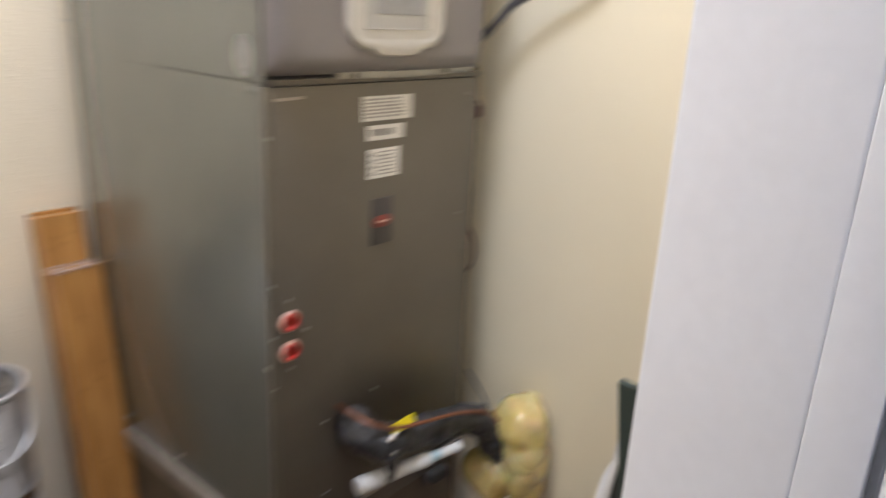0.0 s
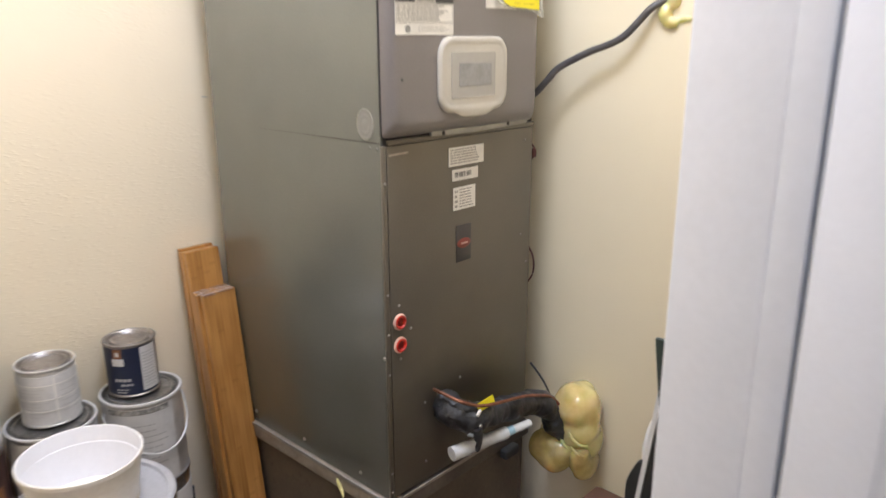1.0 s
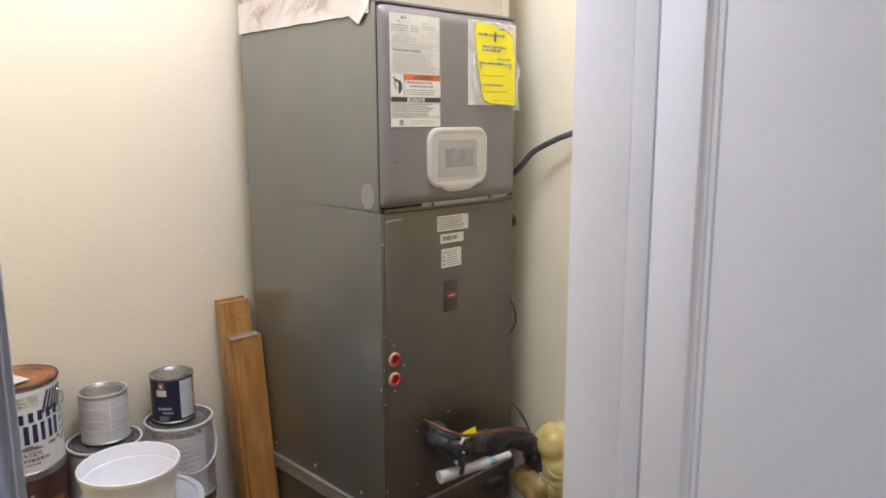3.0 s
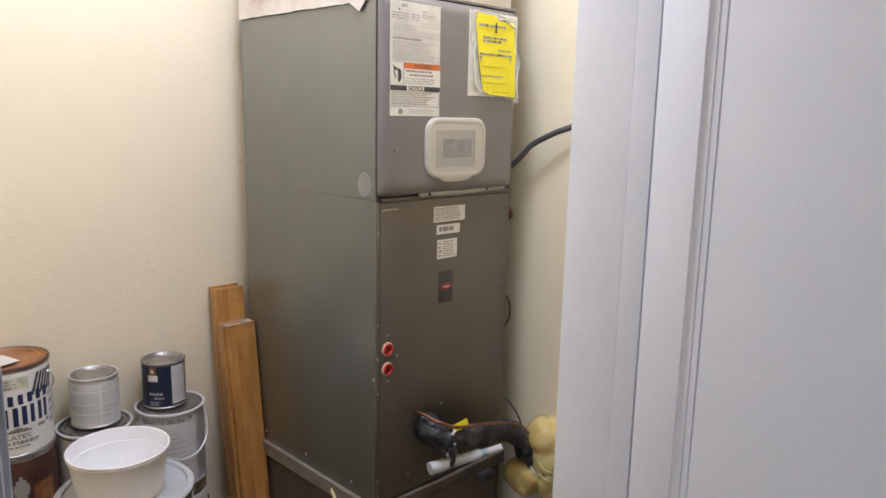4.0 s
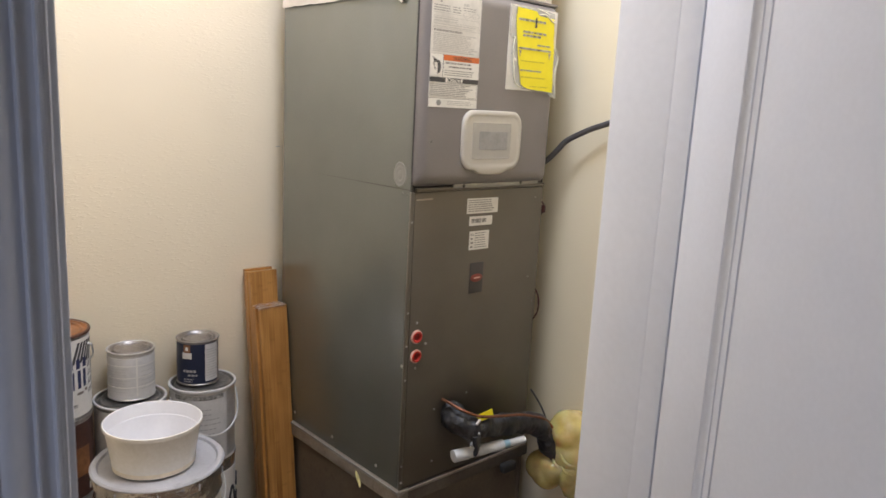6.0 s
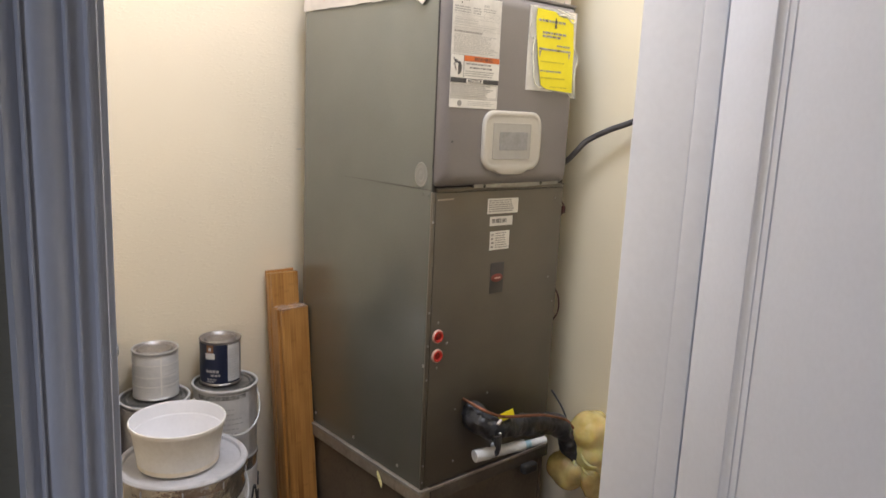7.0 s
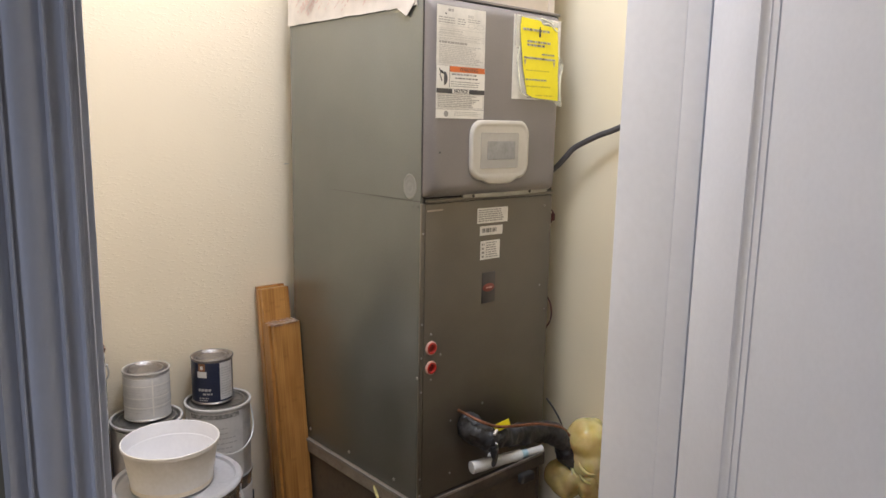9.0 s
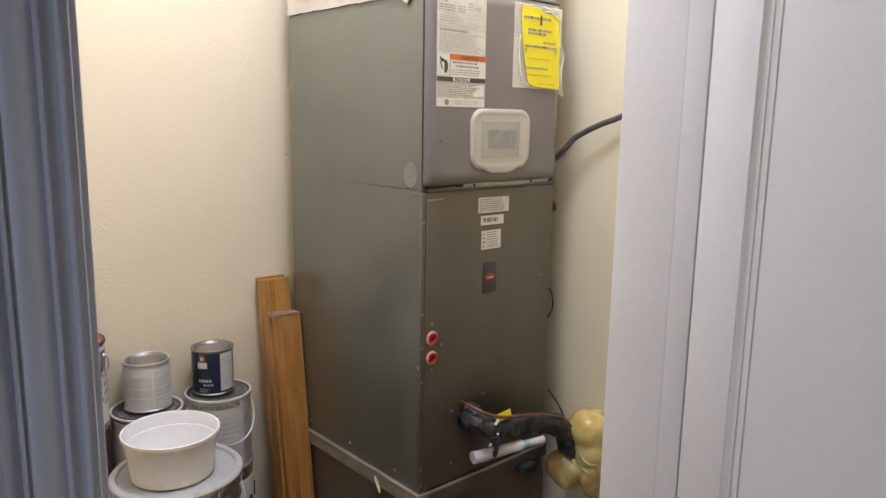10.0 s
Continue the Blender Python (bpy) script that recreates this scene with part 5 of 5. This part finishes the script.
# stack with the navy quart
X2, Y2 = -0.540, -0.240
for k in range(3):
    last = k == 2
    c = paint_can("gallon_can", "tin gallon paint can with pale grey label" if last else "tin gallon paint can in a stack", (X2, Y2, k * GH), GR, GH, YAW + (20 if last else 60 * k), "tin_crinkled" if not last else "tin_pale", "lid_dark", "label_grey" if last else None, (-100, 24), 0.085 if last else None)
    if last:
        part("rim", lathe([(GR + 0.0024, GH - 0.006), (GR + 0.0030, GH - 0.003), (GR + 0.0020, GH + 0.0002), (GR - 0.001, GH + 0.0008), (GR - 0.0035, GH - 0.0008)], 64), "label_grey", c, "bright worn rim")
        part("label_header", arc_patch(GR + 0.0002, GH - 0.025, GH - 0.013, -74, 16, 0.0006), "header_worn", c, "dark worn header strip")
        part("print", arc_bars(GR + 0.0010, 0.035, GH - 0.045, -60, 10, 9, 31, 0.22), "print_pale", c)
    elif k == 1:
        part("swirl_label", arc_patch(GR - 0.0008, 0.030, GH - 0.035, -50, 110, 0.0008), "label_white", c, "white label with black swirls")
        for q in range(5):
            a0, zc = -40 + 30 * q, 0.06 + 0.018 * (q % 3)
            bm = tube([((GR + 0.0008) * math.cos(radians(a0 + t * 5)), (GR + 0.0008) * math.sin(radians(a0 + t * 5)), zc + 0.032 * math.sin(t * 0.9)) for t in range(8)], 0.0035, 6, 3)
            part("swirl", bm, "ink", c)
q1 = paint_can("quart_can", "navy blue quart paint can standing on a gallon can", (-0.553, -0.246, 3 * GH), QR, QH, YAW, "tin_mid", "tin_mid", "label_blue", (-120, 62), bare=0.0080)
part("back_label", arc_patch(QR - 0.0007, 0.011, QH - 0.009, 18, 62, 0.0010), "label_grey", q1, "white text panel")
part("print", arc_bars(QR + 0.0006, 0.016, QH - 0.020, 22, 60, 12, 33, 0.28), "print_pale", q1)
part("emblem", arc_patch(QR + 0.0002, 0.073, 0.089, -46, -18, 0.0005), "label_grey", q1, "pale emblem patch")
part("emblem_top", arc_patch(QR + 0.0002, 0.090, 0.1105, -42, -22, 0.0005), "paint_orange", q1, "reddish emblem patch")
part("emblem_dot", arc_patch(QR + 0.0005, 0.095, 0.104, -36, -28, 0.0005), "label_grey", q1)
part("print", arc_bars(QR + 0.0005, 0.034, 0.046, -44, 0, 1, 35, 0.55), "print_pale", q1)
part("print", arc_bars(QR + 0.0005, 0.024, 0.034, -30, 2, 1, 36, 0.5), "print_pale", q1)
part("print", arc_bars(QR + 0.0005, 0.009, 0.021, -42, -10, 2, 34, 0.5), "print_pale", q1)

# stack with the silver quart
X1, Y1 = -0.540, -0.426
for k in range(3):
    lower = paint_can("gallon_can", "tin gallon paint can stained round its rim" if k == 2 else "tin gallon paint can in a stack", (X1, Y1, k * GH), GR, GH, YAW + (0 if k == 2 else 80 * k), "tin_dull", "lid_dark", "label_grey" if k == 2 else None, (-120, 130))
part("rim", lathe([(GR + 0.0022, GH - 0.005), (GR + 0.0028, GH - 0.003), (GR + 0.0018, GH + 0.0002), (GR - 0.001, GH + 0.0008), (GR - 0.0030, GH - 0.0008)], 64), "label_grey", lower, "pale worn rim")
q2 = paint_can("quart_can", "silver quart paint can with pale paper label", (-0.553, -0.417, 3 * GH), QR + 0.002, QH + 0.002, YAW, "tin_pale", "tin_mid", "label_grey", (-130, 130))
part("label_seam", arc_patch(QR + 0.0026, 0.012, QH - 0.014, 14, 18, 0.0006), "label_white", q2)
for z in (0.034, 0.058, 0.088):
    part("label_line", arc_patch(QR + 0.0026, z, z + 0.0022, -90, 80, 0.0006), "label_white", q2)
part("print", arc_bars(QR + 0.0030, 0.020, QH - 0.034, -70, 4, 9, 37, 0.22), "print_faint", q2)
part("print", arc_bars(QR + 0.0030, 0.024, QH - 0.030, 26, 72, 6, 38, 0.20), "print_faint", q2)

# tall stack with the white labelled can
X3, Y3 = -0.543, -0.600
for k in range(4):
    last = k == 3
    c = paint_can("gallon_can", "white-labelled gallon paint can with dried orange paint on its lid" if last else ("gallon paint can with a brown label" if k == 2 else "tin gallon paint can in a stack"),
                  (X3, Y3, k * GH), GR, GH, YAW, "tin_dull", "tin_dull", "label_white" if last else ("label_brown" if k == 2 else None), (-120, 130), 0.085 if last else None, 168, lid_paint="paint_orange" if last else None)
    if last:
        R = GR + 0.0003
        for a0, a1, z0, z1 in ((-19, -12, 0.115, 0.137), (-6, 1, 0.116, 0.138), (7, 14, 0.117, 0.139), (20, 27, 0.118, 0.140), (33, 40, 0.119, 0.141), (46, 53, 0.120, 0.142), (59, 67, 0.121, 0.143),
                               (-16, -9, 0.068, 0.110), (-1, 6, 0.069, 0.111), (12, 19, 0.070, 0.112), (24, 31, 0.071, 0.113), (36, 42, 0.072, 0.114), (48, 54, 0.073, 0.115), (59, 65, 0.074, 0.116)):
            part("brand_mark", arc_patch(R, z0, z1, a0, a1, 0.0006, 8), "blue_ink", c)
        word = lettering("LATEX", 0.0, 0.0, 0.0, 0.0095, 0.0003)
        for v in word.verts:
            ang, rad = radians(18) + v.co.y / (R * 0.80), R + 0.0008 + v.co.x
            v.co = Vector((rad * math.cos(ang), rad * math.sin(ang), 0.046 + v.co.z))
        part("lettering", word, "header_worn", c, "the word LATEX in small grey capitals")
        part("print", arc_bars(R + 0.0008, 0.029, 0.038, -11, 54, 1, 42, 0.8), "header_worn", c)
        part("print", arc_bars(R + 0.0008, 0.020, 0.027, 3, 36, 1, 44, 0.6), "ink_soft", c)
        for a0, a1, z0, z1 in ((0, 36, 0.056, 0.060), (6, 30, 0.060, 0.063), (12, 23, 0.063, 0.066), (46, 58, 0.058, 0.064), (62, 68, 0.062, 0.069)):
            part("label_mark", arc_patch(R, z0, z1, a0, a1, 0.0006, 6), "label_taupe", c)
        part("label_stain", arc_patch(R, 0.152, 0.178, -20, 36, 0.0006, 12), "stained_label", c, "greenish stained patch of label")
        part("print", arc_bars(R + 0.0008, 0.154, 0.176, -12, 26, 3, 43, 0.5), "header_worn", c)
        for q in range(6):
            bm = bmesh.new()
            a = 50 + 7 * q
            vs = [bm.verts.new((R * math.cos(radians(t)) * 1.006, R * math.sin(radians(t)) * 1.006, z)) for t, z in ((a, 0.180), (a + 5, 0.180), (a - 7, 0.132), (a - 12, 0.132))]
            bm.faces.new(vs)
            part("stripe", bm, "ink", c)
        for q in range(14):
            a, z0 = 70 + 8 * (q % 4), 0.052 + 0.0105 * (q // 2)
            bm = bmesh.new()
            bm.faces.new([bm.verts.new((R * 1.004 * math.cos(radians(t)), R * 1.004 * math.sin(radians(t)), z)) for t, z in ((a, z0), (a + 4, z0 + 0.002), (a + 8, z0 + 0.014), (a + 5, z0 + 0.013))])
            part("stripe", bm, "ink", c)
        part("rim", lathe([(GR + 0.0020, GH - 0.006), (GR + 0.0028, GH - 0.003), (GR + 0.0018, GH + 0.0004), (GR - 0.001, GH + 0.0010), (GR - 0.0032, GH - 0.0008)], 64), "brown", c, "rusty brown rim")
        sc = box(-0.036, 0.036, -0.026, 0.026, 0, 0.0012)
        bmesh.ops.transform(sc, matrix=pose(0.020, -0.010, GH - 0.0005, 2, -2, 35), verts=sc.verts)
        part("paper_scrap", sc, "tape", c, "cream paper scrap on the lid")
    elif k == 2:
        part("label_patch", arc_patch(GR + 0.0003, 0.02, 0.16, -40, -8, 0.0006), "label_white", c, "white label patch")
        part("label_patch", arc_patch(GR + 0.0003, 0.05, 0.175, -8, 2, 0.0006), "ink", c)
        for k2 in range(7):
            zz = 0.150 - 0.052 * (k2 / 6)
            half = 11 * math.sin(math.pi * (k2 + 0.5) / 7)
            part("round_mark", arc_patch(GR + 0.0006, zz - 0.0045, zz + 0.0045, 15 - half, 15 + half, 0.0006, 8), "ink_soft", c)
        part("label_patch", arc_patch(GR + 0.0003, 0.06, 0.130, 32, 66, 0.0006), "paint_orange", c, "rust orange label patch")

# pails under the tub
PR = 0.137
XP, YP = -0.305, -0.448


def pail(z, h, top):
    ob = thing("metal_pail", "round metal paint pail with grey lid under the tub" if top else "round metal paint pail beneath another pail", "pail", (XP, YP, z), YAW, "paint pails")
    part("body", lathe([(0.0, 0.002), (PR - 0.016, 0.0), (PR - 0.012, 0.004), (PR - 0.010, 0.03), (PR - 0.004, h - 0.075), (PR - 0.0005, h - 0.070), (PR - 0.004, h - 0.064), (PR - 0.003, h - 0.028)], 72), "tin_crinkled", ob)
    part("lid_skirt", lathe([(PR - 0.004, h - 0.030), (PR + 0.003, h - 0.030), (PR + 0.0045, h - 0.024), (PR + 0.0042, h - 0.0075)], 72), "tin_crinkled", ob, "shiny dented metal skirt of the lid")
    part("lid", lathe([(PR + 0.0042, h - 0.0075), (PR + 0.0046, h - 0.005), (PR + 0.001, h - 0.001), (PR - 0.004, h), (PR - 0.010, h - 0.001), (PR - 0.013, h - 0.007), (PR - 0.022, h - 0.0085), (0.0, h - 0.0075)], 72), "pail_lid", ob, "grey plastic lid with raised rim")
    part("label", arc_patch(PR - 0.0052, 0.040, h - 0.080, -40, 90, 0.0012), "label_white", ob, "white paper label")
    part("print", arc_bars(PR - 0.0032, 0.060, h - 0.095, -30, 80, 4, 51, 0.5), "ink", ob)
    for q in range(10):
        bm = box(-0.0012, 0.0012, -0.0016, 0.0016, 0, 0.015, 0.0006, 1)
        bmesh.ops.transform(bm, matrix=pose(0, 0, 0, 0, 0, 36 * q) @ pose(PR + 0.0045, 0, h - 0.029, 0, 0, 0), verts=bm.verts)
        part("lid_tab", bm, "pail_lid", ob)
    part("bail_handle", tube([((PR + 0.006) * math.cos(radians(a)), (PR + 0.006) * math.sin(radians(a)), h - 0.05 - 0.07 * math.sin(radians(a + 60))) for a in range(-60, 121, 15)], 0.0024, 8, 3), "wire", ob)
    return ob


pail(0.0, 0.272, False)
pail(0.266, 0.272, True)

tub = thing("plastic_tub", "round white plastic food tub, empty, on a pail", "tub", (-0.302, -0.459, 0.534))
TR, TB, TH = 0.1022, 0.0865, 0.102
part("wall", lathe([(TB - 0.004, 0.0), (TB, 0.002), (TB + 0.0008, 0.014), (TR - 0.003, TH - 0.012), (TR - 0.0025, TH - 0.010), (TR + 0.001, TH - 0.009), (TR + 0.0015, TH - 0.001), (TR, TH)], 80), "tub_outer", tub, "cream outside with yellowed stains")
part("lining", lathe([(TR, TH), (TR - 0.002, TH - 0.0008), (TR - 0.0036, TH - 0.008), (TR - 0.006, TH - 0.030), (TR - 0.0075, TH - 0.031), (TB - 0.002, 0.004), (0.0, 0.0025)], 80), "tub", tub, "white inside with a moulded line")
part("base", lathe([(0.0, 0.0003), (TB - 0.004, 0.0), (TB + 0.0006, 0.0025), (TB + 0.0016, 0.0130)], 80), "tub_dirt", tub, "yellowed stained base rim")

# ---- clutter behind the doorway's edge ----
gb2 = thing("folded_board", "dark green flat board standing tilted inside the doorway", "board", (0.547, -0.034, 0.0))
bm = box(0.0, 0.040, 0.0, 0.008, 0.0, 0.964, 0.002)
for v in bm.verts:
    v.co.x += 0.038 * (1 - v.co.z / 0.964)
    v.co.y += 0.170 * (1 - v.co.z / 0.964)
part("board", bm, "green", gb2)
bg = thing("plastic_bag", "white crumpled plastic bag standing behind a dark board", "bag")
bm = bmesh.new()
rows = []
rnd = random.Random(5)
# height, edge nearest the foam, half width
for z, left, half in ((0.762, 0.462, 0.012), (0.745, 0.447, 0.026), (0.722, 0.439, 0.034), (0.700, 0.431, 0.040), (0.680, 0.425, 0.044), (0.660, 0.422, 0.046), (0.640, 0.424, 0.044), (0.622, 0.430, 0.040),
                      (0.590, 0.434, 0.040), (0.500, 0.430, 0.046), (0.350, 0.424, 0.054), (0.180, 0.420, 0.058), (0.030, 0.424, 0.056), (0.001, 0.430, 0.050)):
    rows.append([bm.verts.new((left + 0.010 + 0.88 * half - 0.88 * half * math.cos(math.pi * t / 8) + rnd.uniform(-0.0025, 0.0025), 0.205 - 0.9 * half * math.sin(math.pi * t / 8) + rnd.uniform(-0.004, 0.004), z)) for t in range(16)])
for p, q in zip(rows, rows[1:]):
    for j in range(16):
        bm.faces.new((p[j], p[(j + 1) % 16], q[(j + 1) % 16], q[j]))
bm.faces.new(rows[0])
bm.faces.new(rows[-1])
part("sack", bm, "bag", bg)


def prism(points, y0, y1):
    """A slab between two depths with an outline in x and z."""
    bm = bmesh.new()
    near, far = [bm.verts.new((x, y0, z)) for x, z in points], [bm.verts.new((x, y1, z)) for x, z in points]
    bm.faces.new(near)
    bm.faces.new(far)
    for k in range(len(points)):
        bm.faces.new((near[k], near[(k + 1) % len(points)], far[(k + 1) % len(points)], far[k]))
    return bm


dk = thing("leaning_panel", "thin dark panel with a white edge leaning by the doorway", "panel")
part("panel", prism([(0.404, 0.0), (0.490, 0.0), (0.575, 0.880), (0.510, 0.880)], 0.104, 0.110), "dark_panel", dk)
part("edge_strip", prism([(0.396, 0.0), (0.4035, 0.0), (0.5095, 0.880), (0.5020, 0.880)], 0.102, 0.112), "bag", dk, "narrow white edge strip")
bc2 = thing("black_case", "small black case standing on the floor beside a bag", "case")
part("shell", prism([(0.430, 0.0), (0.490, 0.0), (0.490, 0.676), (0.448, 0.656), (0.437, 0.632), (0.431, 0.612)], 0.146, 0.158), "dark_panel", bc2, smooth=False)
bx = thing("wooden_block", "reddish brown wooden block end beside the foam", "block", (0.240, 0.400, 0.0))
part("block", box(-0.030, 0.060, -0.030, 0.040, 0.0, 0.364, 0.012, 3), "brown", bx)
